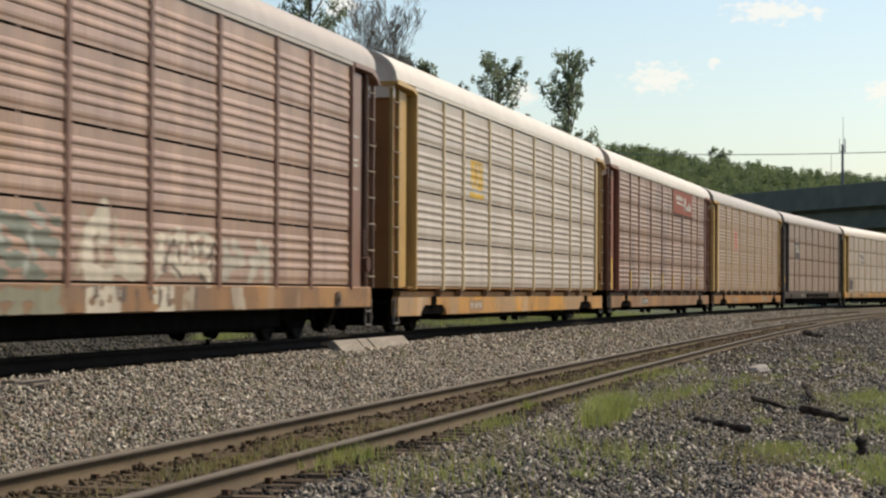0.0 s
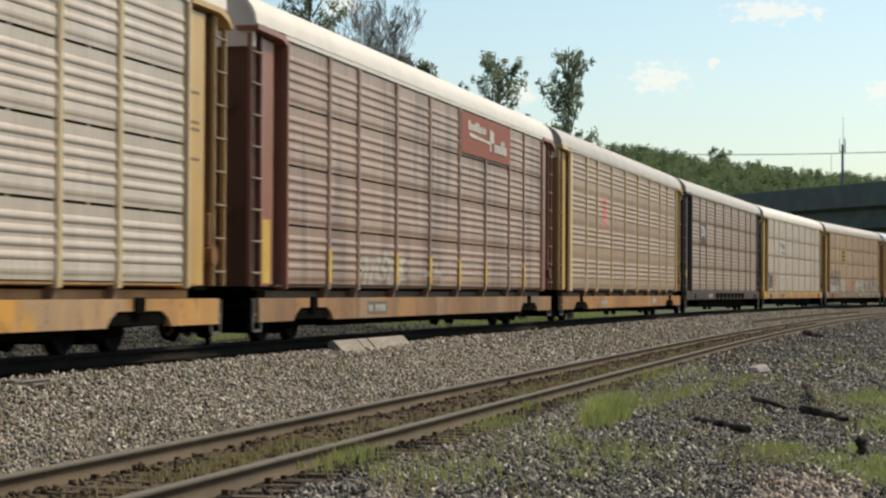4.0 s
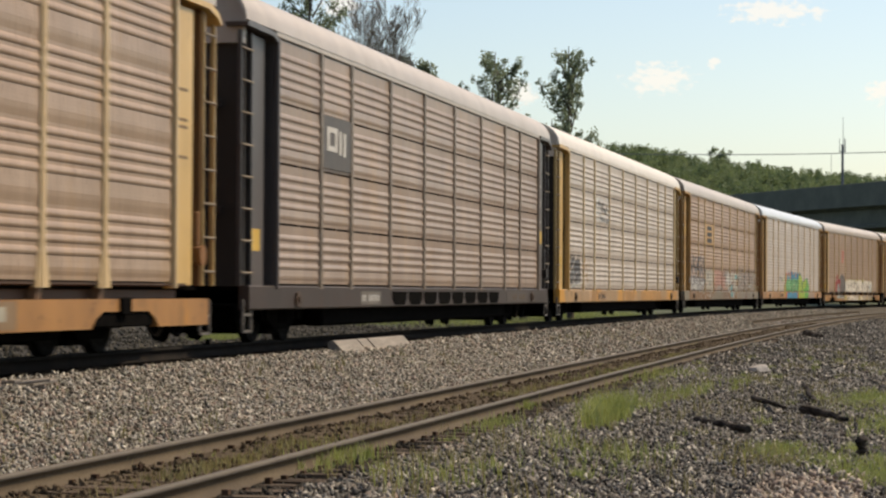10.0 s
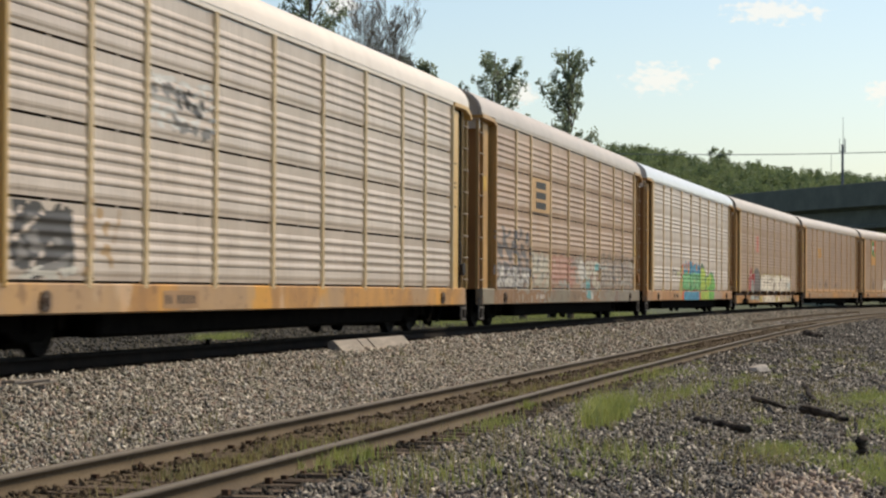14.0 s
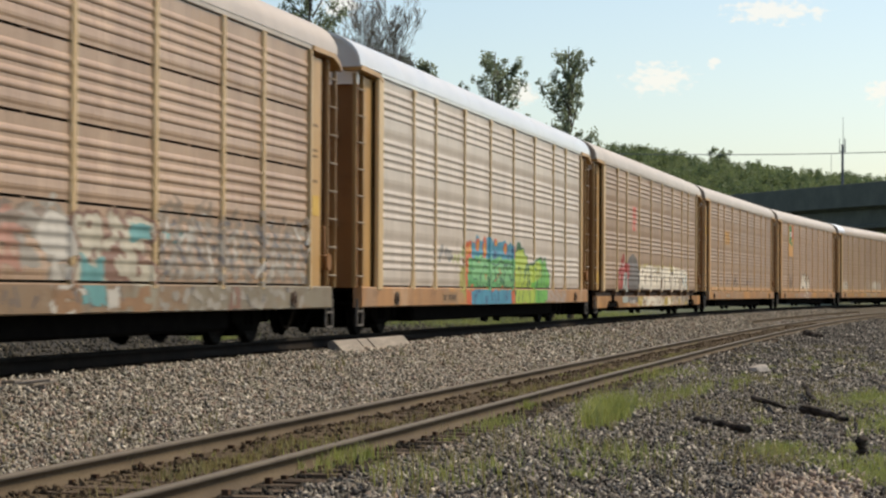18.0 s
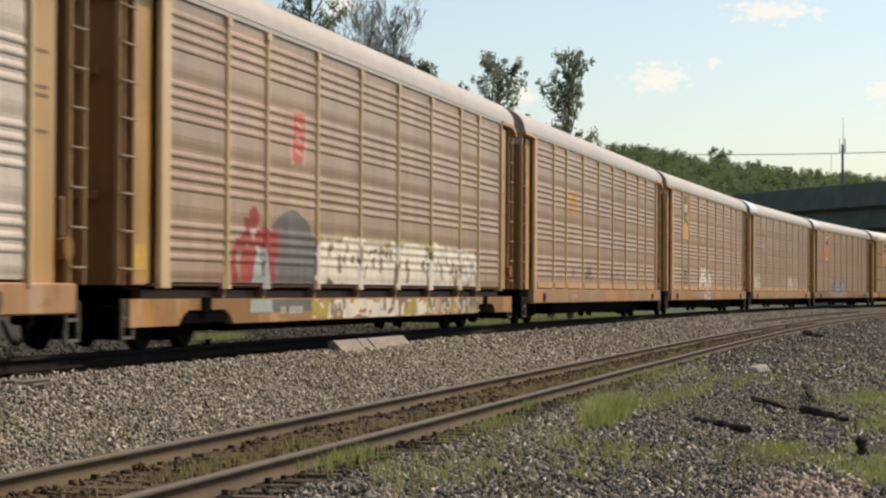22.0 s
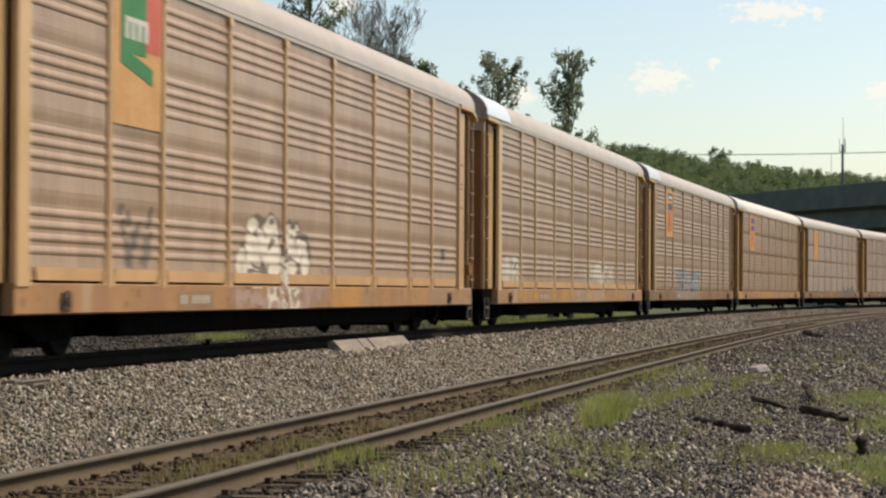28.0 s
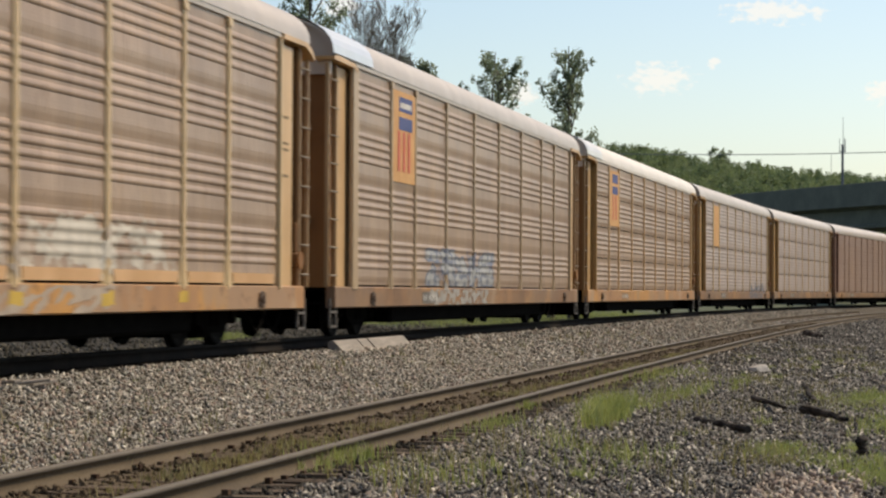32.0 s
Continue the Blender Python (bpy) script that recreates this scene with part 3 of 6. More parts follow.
EAVE = shared("eave_rail", Geo().box(1.44, 1.532, -11.94, 11.94, 4.845, 4.94, 0.012))
BRACKET = shared("post_bracket", Geo().extrude([(1.352, 0.724), (1.47, 0.724), (1.5, 0.875), (1.352, 0.875)], "y", -0.07, 0.07))
PAD = shared("jacking_pad", Geo().extrude([(-0.13, 0.6), (0.1, 0.57), (0.15, 0.66), (0.14, 0.79), (0.03, 0.83), (-0.1, 0.8), (-0.15, 0.7)], "x", 1.5305, 1.565).tube((1.565, 0, 0.7), (1.59, 0, 0.7), 0.06, n=8))
BOLSTER_END = shared("bolster_end", Geo().box(1.34, 1.5, -1.12, 1.0, 0.36, 0.6, 0.02).box(1.531, 1.57, -0.34, 0.02, 0.52, 0.74, 0.03))
STEP = shared("corner_step", Geo().box(1.46, 1.5, -13.5, -13.46, 0.2, 0.7).box(1.46, 1.5, -13.1, -13.06, 0.2, 0.7).box(1.46, 1.5, -13.5, -13.06, 0.2, 0.24).box(1.46, 1.5, -13.5, -13.06, 0.45, 0.49))
COUPLER = shared("coupler", Geo().box(-0.1, 0.1, -14.2, -13.4, 0.62, 0.84, 0.03).box(-0.17, 0.17, -14.3, -14.0, 0.58, 0.9, 0.05))
def hose_mesh():
    """A brake hose that sags below the coupling, and the uncoupling rod beside it."""
    g = Geo()
    pts = [(0.55, -13.35 - 0.95 * f, 0.5 - 0.34 * math.sin(math.pi * min(1, f * 0.95 + 0.05))) for f in [i / 9 for i in range(10)]]
    for p, q in zip(pts[:-1], pts[1:]):
        g.tube(p, q, 0.03, n=6)
    return shared("brake_hose", g.tube((1.35, -13.42, 0.62), (0.2, -13.5, 0.6), 0.02, n=6).tube((1.35, -13.42, 0.62), (1.37, -13.42, 0.36), 0.02, n=6))


HOSE = hose_mesh()


def truck_mesh():
    g = Geo()
    ring = [(-1.15, 0.36), (-1.15, 0.58), (-0.7, 0.66), (-0.42, 0.78), (0.42, 0.78), (0.7, 0.66), (1.15, 0.58), (1.15, 0.36), (0.72, 0.36), (0.42, 0.2), (-0.42, 0.2), (-0.72, 0.36)]
    for x in (-1.06, 0.94):
        g.extrude(ring, "x", x, x + 0.12)
        for y in (-0.14, 0.14):
            g.tube((x + 0.06, y, 0.3), (x + 0.06, y, 0.6), 0.1, n=8)
        for y in (-0.89, 0.89):
            g.tube((x - 0.05, y, 0.457), (x + 0.17, y, 0.457), 0.13, n=10)
    g.box(-1.0, 1.0, -0.2, 0.2, 0.48, 0.68, 0.03)
    g.box(-0.62, 0.62, -1.35, 1.35, 0.2, 0.6, 0.04)
    g.box(-0.9, 0.9, -0.34, 0.34, 0.12, 0.4, 0.03)
    return shared("truck", g)


def wheelset_mesh():
    g = Geo().tube((-1.0, 0, 0), (1.0, 0, 0), 0.08, n=10)
    prof = [(0.0, 0.12), (0.02, 0.16), (0.03, 0.34), (0.0, 0.40), (0.0, 0.455), (0.09, 0.457), (0.105, 0.485), (0.13, 0.485), (0.13, 0.40), (0.09, 0.34), (0.09, 0.16), (0.12, 0.12)]
    n, k = 20, len(prof)
    for sgn in (-1, 1):
        v = [(sgn * (0.83 - dx), r * math.cos(2 * math.pi * i / n), r * math.sin(2 * math.pi * i / n)) for i in range(n) for dx, r in prof]
        f = [(i * k + j, i * k + j + 1, ((i + 1) % n) * k + j + 1, ((i + 1) % n) * k + j) for i in range(n) for j in range(k - 1)]
        g.add(v, f)
    me = g.mesh("wheelset", WHEEL_STEEL)
    return me


TRUCK, WHEELSET = truck_mesh(), wheelset_mesh()
MIRROR_END = Matrix.Diagonal((1, -1, 1, 1))
WHEEL_R = 0.457


def bars(y0, y1, z0, z1, count, x=1.5345):
    """Plain bars where lettering cannot be given."""
    step = (y1 - y0) / count
    return [pose(0, y0 + i * step, (z0 + z1) / 2) for i in range(count) if i != count // 3]


STENCIL = shared("stencil", Geo().box(1.4765, 1.4795, 12.12, 12.5, -0.022, 0.022))
STEP_STEEL = surface("worn_step_steel", (0.1, 0.088, 0.075), (0.2, 0.175, 0.15), 6, 40, 0.7, 0.2)
RUNG_STEEL = surface("worn_rung_steel", (0.2, 0.145, 0.09), (0.34, 0.26, 0.17), 6, 40, 0.6)
BAR_W = shared("marking", Geo().box(1.5346, 1.5386, 0, 0.07, -0.06, 0.06))


PAINT = {}


def paint(key, *a, **k):
    if key not in PAINT:
        PAINT[key] = car_paint(key, *a, **k)
    return PAINT[key]


def autorack(spec):
    kind, label = spec["kind"], spec["label"]
    car = thing("autorack", None, None, label, "railroad car", "train of autorack cars")
    body = [tuple(min(1, k * (0.93 * q + 0.07 * sum(c) / 3)) for k, q in zip((1.18, 1.1, 1.09), c)) for c in spec["panel"]]
    # car-wide coordinates keep stains running on from panel to panel
    pm = car_paint(spec["name"] + "_panel_steel", *body, ob=car, metal=0.5, rough=0.64, holes=True, soot=spec.get("soot", 0))
    qm = paint("post_%s" % str(spec["post"]), *spec["post"], wear=0.15)
    sm = paint("sill_%s" % str(spec["sill"]), *spec["sill"], wear=0.6, patch=SILL_PATCH.get(spec["sill"][0]))
    rm = paint("roof_%s" % str(spec["roof"]), *spec["roof"], rough=spec.get("gloss", 0.6), metal=0.3 if "gloss" in spec else 0.2, wear=0.1, ridged=True)
    em = paint("end_%s" % str(spec["end"]), *spec["end"])
    # end wall and recess tone, with the shade between cars in its colour
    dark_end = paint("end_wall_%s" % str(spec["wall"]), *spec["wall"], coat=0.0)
    lad = paint("ladder_%s" % str(spec["end"]), tone(spec["end"][0], 0.8), tone(spec["end"][1], 0.6))
    for a, b in zip(POSTS[:-1], POSTS[1:]):
        w = round(b - a, 2)
        if kind == "A":
            for r in range(4):
                dress(part("panel", PANELS["top" if r == 3 else "A", w], None, car, at=pose(SIDE, (a + b) / 2, 0.95 + 0.965 * r)), pm)
        else:
            dress(part("panel", PANELS["B", w], None, car, at=pose(SIDE, (a + b) / 2, 0.95)), pm)
    for y in POSTS[1:-1]:
        p = dress(part("post", POST_A if kind == "A" else POST_B, None, car, at=pose(SIDE, y, 0.86)), qm)
        if kind == "B":
            dress(part("post_cap", GUSSET, None, p, at=pose(0, 0, 3.86)), qm)
    for y in (POSTS[0] - 0.06, POSTS[-1] + 0.06):
        dress(part("end_post", END_POST_WIDE if y < 0 and kind == "B" else END_POST, None, car, at=pose(SIDE, y, 0.86)), em if y < 0 and kind == "A" else qm)
        dress(part("corner_return", RETURN, None, car, at=pose(SIDE, y, 0.86)), em)
    dress(part("roof", ROOF, None, car, spec.get("roof_label", "")), rm)
    if "cap" in spec:
        dress(part("roof_hood", ROOF_CAP, None, car, "bright patched roof end"), paint("roof_cap_%s" % str(spec["cap"]), *spec["cap"], rough=0.3, metal=0.5, wear=0.0))
    dress(part("eave_rail", EAVE, None, car), rm)
    dress(part("hand_brake", HAND_BRAKE, None, car), dark_end)
    slim = spec.get("slim", False)
    dress(part("side_sill", SILL_SLIM if slim else SILL_SHORT if spec.get("kick") else SILL_DEEP, None, car), sm)
    if spec.get("kick"):
        part("end_sill", END_SILL, None, car)
    if slim:
        dress(part("deck_channel", CHANNEL, None, car), paint("channel_%s" % str(spec["channel"]), *spec["channel"], coat=0.0))
        for y in POSTS[1:-1]:
            dress(part("post_bracket", BRACKET, None, car, at=pose(0, y, 0)), paint("bracket_brown", (0.24, 0.15, 0.09), (0.15, 0.095, 0.06)))
    for mesh_, mat_ in ((INNER, SHADE_INNER), (INNER_FAR, SHADE_INNER), (TOP_BLOCK, SHADE_INNER), (UNDER, STEEL_DARK), (TANK, STEEL_DARK), (BATTERY, STEEL_DARK), (FAR_SIDE, pm)):
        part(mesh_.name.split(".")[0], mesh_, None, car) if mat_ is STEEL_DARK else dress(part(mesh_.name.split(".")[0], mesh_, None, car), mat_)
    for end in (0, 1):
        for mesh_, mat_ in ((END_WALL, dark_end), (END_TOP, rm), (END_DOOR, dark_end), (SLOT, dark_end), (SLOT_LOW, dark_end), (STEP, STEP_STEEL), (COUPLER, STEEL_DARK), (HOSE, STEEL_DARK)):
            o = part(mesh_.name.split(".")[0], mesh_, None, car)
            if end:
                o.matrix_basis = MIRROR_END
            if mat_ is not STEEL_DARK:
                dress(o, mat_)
    for corner, ladder, rung, hood in ((FLANK, LADDER, RUNG, HOOD), (FLANK_REAR, LADDER_REAR, RUNG_REAR, HOOD_REAR)):
        dress(part("corner_panel", corner, None, car), em)
        dress(part("corner_bracket", hood, None, car), em)
        stiles = dress(part("ladder", ladder, None, car), lad)
        for i in range(8):
            dress(part("rung", rung, None, stiles, at=pose(0, 0, 1.12 + i * 0.485)), RUNG_STEEL)
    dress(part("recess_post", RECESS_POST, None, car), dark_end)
    for z in spec.get("stencils", (3.62, 3.2, 3.1, 2.68)):
        dress(part("stencil", STENCIL, None, car, at=pose(0, 0, z)), MARK_WHITE if spec["name"] in ("first", "third", "fifth") else MARK_FAINT)
    if spec.get("kick"):
        for a, b in zip(POSTS[:-1], POSTS[1:]):
            part("kick_plate", Geo().extrude([(a + 0.24, 0.945), (b - 0.24, 0.945), (b - 0.2, 1.1), (a + 0.2, 1.1)], "x", SIDE + 0.002, SIDE + 0.03), paint("kick_orange", (0.7, 0.42, 0.205), (0.56, 0.315, 0.14)), car)
    if slim:
        for y in (-10.1, 10.1):
            part("bolster_end", BOLSTER_END, None, car, at=pose(0, y, 0))
    for y in (-10.7, 10.9) if not slim else ():
        dress(part("jacking_pad", PAD, None, car, at=pose(0, y, 0)), paint("pad_brown", (0.09, 0.045, 0.022), (0.05, 0.028, 0.016)))
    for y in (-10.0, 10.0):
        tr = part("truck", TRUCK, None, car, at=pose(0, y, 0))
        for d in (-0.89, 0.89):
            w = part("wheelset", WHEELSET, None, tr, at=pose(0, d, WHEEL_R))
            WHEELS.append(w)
    zc = 0.53 if slim else 0.71
    plate = part("marking_plate", Geo().box(1.531, 1.5345, -6.6, -5.1, zc - 0.12, zc + 0.12), paint("plate_brown", (0.3, 0.17, 0.08), (0.38, 0.22, 0.11)) if spec["sill"] in (SILL_PEACH, SILL_AMBER, SILL_ORANGE) else paint("plate_grey", (0.12, 0.1, 0.08), (0.19, 0.16, 0.13)), car, "dull stencilled marking plate")
    for at in bars(-6.5, -5.2, zc - 0.08, zc + 0.08, 8):
        dress(part("marking", BAR_W, None, plate or car, at=at), MARK_DARK if spec.get("dark_marks") else MARK_WHITE)
    if "spray" in spec:
        spec["spray"](car)
    for name, y0, y1, z0, z1, mat, marks in spec.get("signs", ()):
        lift = SIDE + (0.043 if name == "reflector" or any(y0 < p < y1 for p in POSTS) else 0.02)
        s = part(name, Geo().box(lift, lift + 0.008, y0, y1, z0, z1), mat, car)
        for i, (p0, p1, q0, q1, hue, *slant) in enumerate(marks):
            u, w, dz = y1 - y0, z1 - z0, slant[0] if slant else 0.0
            ring = [(y0 + p0 * u, z0 + q0 * w), (y0 + p1 * u, z0 + (q0 + dz) * w), (y0 + p1 * u, z0 + (q1 + dz) * w), (y0 + p0 * u, z0 + q1 * w)]
            part("emblem", Geo().extrude(ring, "x", lift + 0.0085 + 0.0012 * i, lift + 0.0125 + 0.0012 * i), hue, s)
    return car


WHEELS, TRAIN = [], []
MARK_WHITE = surface("white_marking", (0.58, 0.54, 0.48), (0.7, 0.67, 0.62), 3, 30, 0.7)
MARK_FAINT = surface("faded_stencil", (0.2, 0.125, 0.06), (0.28, 0.18, 0.09), 3, 30, 0.7)
MARK_DARK = surface("black_marking", (0.03, 0.03, 0.03), (0.05, 0.05, 0.05), 3, 30, 0.7)
SIGN_RED = surface("red_brown_sign", (0.26, 0.055, 0.022), (0.32, 0.08, 0.036), 2, 30, 0.55)
SIGN_BLACK = surface("black_sign", (0.075, 0.062, 0.053), (0.12, 0.1, 0.085), 2, 30, 0.5)
SIGN_TAN = surface("tan_sign", (0.5, 0.3, 0.13), (0.58, 0.38, 0.19), 2, 30, 0.6)
SIGN_ORANGE = surface("orange_sign", (0.62, 0.31, 0.1), (0.7, 0.4, 0.16), 2, 30, 0.6)
INK_GREEN = surface("green_emblem", (0.03, 0.2, 0.06), (0.05, 0.26, 0.09), 3, 30, 0.6)
INK_RED = surface("red_emblem", (0.6, 0.1, 0.06), (0.68, 0.16, 0.1), 3, 30, 0.6)
INK_BLUE = surface("blue_emblem", (0.05, 0.07, 0.2), (0.08, 0.1, 0.25), 3, 30, 0.6)
INK_YELLOW = surface("yellow_patch", (0.6, 0.36, 0.05), (0.68, 0.44, 0.1), 3, 30, 0.6)

GALV_WARM = ((0.44, 0.316, 0.208), (0.32, 0.217, 0.138))
GALV_PALE = ((0.525, 0.47, 0.392), (0.415, 0.362, 0.29))
GALV_BROWN = ((0.37, 0.252, 0.178), (0.252, 0.166, 0.116))
GALV_TAN = ((0.415, 0.298, 0.195), (0.298, 0.207, 0.134))
GALV_DUN = ((0.388, 0.278, 0.178), (0.272, 0.187, 0.117))
GALV_RED = ((0.39, 0.268, 0.196), (0.275, 0.182, 0.13))
GALV_HAZE = ((0.45, 0.375, 0.31), (0.345, 0.28, 0.228))
GALV_WHITE = ((0.58, 0.53, 0.45), (0.455, 0.407, 0.336))
BROWN = ((0.3, 0.155, 0.103), (0.22, 0.112, 0.074))
POST_ROSE = ((0.4, 0.25, 0.185), (0.31, 0.19, 0.138))
POST_SAND = ((0.74, 0.56, 0.32), (0.62, 0.455, 0.245))
CREAM = ((0.75, 0.54, 0.295), (0.61, 0.425, 0.215))
YELLOW = ((0.55, 0.32, 0.11), (0.38, 0.21, 0.072))
END_PEACH = ((0.68, 0.43, 0.205), (0.52, 0.31, 0.135))
ORANGE = ((0.74, 0.47, 0.235), (0.6, 0.365, 0.17))
CHAR = ((0.1, 0.078, 0.07), (0.068, 0.053, 0.047))
POST_SMOKE = ((0.31, 0.236, 0.17), (0.23, 0.172, 0.123))
PALE_YELLOW = ((0.7, 0.455, 0.165), (0.55, 0.34, 0.115))
SILL_ORANGE = ((0.6, 0.3, 0.075), (0.36, 0.185, 0.068))
SILL_PEACH = ((0.52, 0.265, 0.105), (0.36, 0.185, 0.085))
SILL_TAN = ((0.38, 0.195, 0.082), (0.2, 0.105, 0.052))
SILL_GREY = ((0.26, 0.222, 0.162), (0.2, 0.16, 0.112))
SILL_AMBER = ((0.47, 0.225, 0.068), (0.34, 0.16, 0.05))
SILL_BLACK = ((0.055, 0.033, 0.025), (0.034, 0.021, 0.016))
SILL_PATCH = {SILL_PEACH[0]: ((0.62, 0.3, 0.06), (0.38, 0.25, 0.16), (0.55, 0.4, 0.28)), SILL_ORANGE[0]: ((0.78, 0.37, 0.035), (0.4, 0.29, 0.19), (0.66, 0.5, 0.36)), (0.38, 0.195, 0.082): ((0.5, 0.26, 0.09), (0.22, 0.14, 0.09), (0.46, 0.32, 0.21)),
              SILL_GREY[0]: ((0.34, 0.31, 0.24), (0.26, 0.14, 0.065), (0.4, 0.35, 0.27)), SILL_AMBER[0]: ((0.62, 0.27, 0.035), (0.21, 0.1, 0.03), (0.58, 0.37, 0.2))}
ROOF_CREAM = ((0.77, 0.675, 0.565), (0.67, 0.58, 0.48))
ROOF_GREY = ((0.51, 0.43, 0.352), (0.42, 0.347, 0.28))
ROOF_WHITE = ((0.74, 0.715, 0.68), (0.66, 0.635, 0.6))
# End-wall paints: own hues, darkened further for the shade between cars.
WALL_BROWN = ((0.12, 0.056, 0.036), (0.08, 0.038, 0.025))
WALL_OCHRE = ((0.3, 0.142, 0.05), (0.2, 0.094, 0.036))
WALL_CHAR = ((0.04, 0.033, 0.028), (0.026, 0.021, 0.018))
CHANNEL_DARK = ((0.085, 0.048, 0.03), (0.055, 0.032, 0.02))
CHANNEL_OCHRE = ((0.42, 0.24, 0.1), (0.27, 0.15, 0.065))



# ---- sprayed paint: a thin skin that follows ribs, posts and sill ----
class Spray:
    """Cells over a car's side, in car metres; each mark paints its colour over those before."""

    def __init__(self, kind, slim, y0, y1, z0, z1, seed):
        self.kind, self.slim, self.rng = kind, slim, np.random.default_rng(seed)
        self.ys, self.zs = np.arange(y0, y1, 0.03), np.arange(z0, z1, 0.02)
        self.Y, self.Z = np.meshgrid((self.ys[:-1] + self.ys[1:]) / 2, (self.zs[:-1] + self.zs[1:]) / 2, indexing="ij")
        self.at, self.inks = np.full(self.Y.shape, -1), []

    def wob(self, freq, stretch=1.0):
        """Smooth noise from -1 to 1."""
        out = 0 * self.Y
        for _ in range(6):
            a, f, p = self.rng.uniform(0, 6.283), freq * self.rng.uniform(0.5, 1.7), self.rng.uniform(0, 6.283)
            out += np.sin(self.Y * f * math.cos(a) * stretch + self.Z * f * math.sin(a) + p)
        return out / 3.0

    def lay(self, ink, mask):
        if ink is not None and ink not in self.inks:
            self.inks.append(ink)
        self.at[mask] = -1 if ink is None else self.inks.index(ink)

    def area(self, ink, y0, y1, z0, z1, rag=0.06, worn=0.0):
        y, z = self.Y + rag * self.wob(7), self.Z + rag * self.wob(7)
        m = (y > y0) & (y < y1) & (z > z0) & (z < z1)
        if worn:
            m &= self.wob(22, 0.6) > 2 * worn - 1.0
        self.lay(ink, m)

    def oval(self, ink, y, z, ry, rz, rag=0.15):
        self.lay(ink, ((self.Y - y) / ry) ** 2 + ((self.Z - z) / rz) ** 2 < 1 + rag * self.wob(9))

    def stroke(self, p, q, squeeze=0.6):
        y, z = (self.Y - p[0]) * squeeze, self.Z - p[1]
        dy, dz = (q[0] - p[0]) * squeeze, q[1] - p[1]
        t = np.clip((y * dy + z * dz) / max(dy * dy + dz * dz, 1e-9), 0, 1)
        return np.hypot(y - t * dy, z - t * dz)

    def letters(self, fill, edge, y0, y1, z0, z1, count, thick=0.1, rim=0.05, worn=0.0):
        """Fat hand-sprayed signs side by side, none of them a letter that can be read."""
        w = (y1 - y0) / count
        r, d = self.rng, np.full(self.Y.shape, 9.0)
        for i in range(count):
            a, b = y0 + w * (i + 0.16), y0 + w * (i + 0.84)
            lo, hi = z0 + thick, z1 - thick - r.uniform(0, 0.18) * (z1 - z0)
            m = (lo + hi) / 2
            knots = [(a, lo), (a, hi), (b, lo), (b, hi), (a, m), (b, m), ((a + b) / 2, lo), ((a + b) / 2, hi), ((a + b) / 2, m)]
            ways = [(0, 1), (2, 3), (1, 3), (0, 2), (4, 5), (1, 8), (8, 2), (6, 8), (7, 5), (0, 8)]
            for k in r.choice(len(ways), 4, replace=False):
                p, q = ways[k]
                jit = r.uniform(-0.05, 0.05, 4)
                d = np.minimum(d, self.stroke((knots[p][0] + jit[0], knots[p][1] + jit[1]), (knots[q][0] + jit[2], knots[q][1] + jit[3])))
        d = d + 0.02 * self.wob(16)
        if edge is not None:
            self.lay(edge, d < thick + rim)
        m = d < thick
        if worn:
            m &= self.wob(24, 0.6) > 2 * worn - 1.0
        self.lay(fill, m)

    def rim(self, ink, inks, cells, y0, y1):
        """A line sprayed round whatever is painted in the given colours."""
        inside = np.isin(self.at, [self.inks.index(i) for i in inks if i in self.inks])
        grown = inside.copy()
        for dy in range(-cells, cells + 1):
            for dz in range(-cells, cells + 1):
                grown |= np.roll(np.roll(inside, dy, 0), dz, 1)
        grown[:, :cells], grown[:, -cells:] = False, False
        self.lay(ink, grown & ~inside & (self.Y > y0) & (self.Y < y1))

    def scrawl(self, ink, y0, y1, z0, z1, count, width=0.03, lean=0.15, size=0.5):
        r, d = self.rng, np.full(self.Y.shape, 9.0)
        for _ in range(count):
            y, z = r.uniform(y0, y1), r.uniform(z0, z1)
            h = r.uniform(0.3, 1.0) * size * (z1 - z0)
            d = np.minimum(d, self.stroke((y, z), (y + r.uniform(-1, 1) * lean, min(z1, z + h)), 0.7))
        self.lay(ink, d + 0.012 * self.wob(18) < width)

    def surface_x(self, y, z):
        if self.kind == "A":
            prof = rib_panel(0.926, RIBS_A)
            zl = (z - 0.95) % 0.965
        else:
            prof = rib_panel(3.84, RIBS_B)
            zl = z - 0.95
        x = SIDE + np.interp(zl, [q[1] for q in prof], [q[0] for q in prof])
        near = np.min(np.abs(y[..., None] - np.array(POSTS)), -1)
        half = 0.075 if self.kind == "A" else 0.065
        foot = np.interp(z, [0.94, 1.48], [0.22, 0.06]) * (self.kind == "B")
        x = np.where(z < 0.9, 1.53, np.where(near < foot, np.maximum(x, SIDE + 0.02), x))
        return np.where((near < half + 0.02) & (z > 0.85), SIDE + 0.04, x)

    def build(self, car, label):
        Y, Z = np.meshgrid(self.ys, self.zs, indexing="ij")
        X = self.surface_x(Y, Z)
        wide = X.copy()
        wide[1:] = np.maximum(wide[1:], X[:-1])
        wide[:-1] = np.maximum(wide[:-1], X[1:])
        X = wide + 0.005
        at = self.at.copy()
        zc, yc = self.Z, self.Y
        low, top = (0.36, 0.705) if self.slim else (0.55, 0.885)
        clear = np.min(np.abs(yc[..., None] - np.array(POSTS)), -1) < (0.075 if self.kind == "A" else 0.19)
        seam = (zc > 0.95) & ((zc - 0.95) % 0.965 > 0.918) & (self.kind == "A")
        at[(zc < low) | (((zc > top) & (zc < 0.955)) & ~(clear & (zc > 0.86))) | (seam & ~clear)] = -1
        n, m = Y.shape
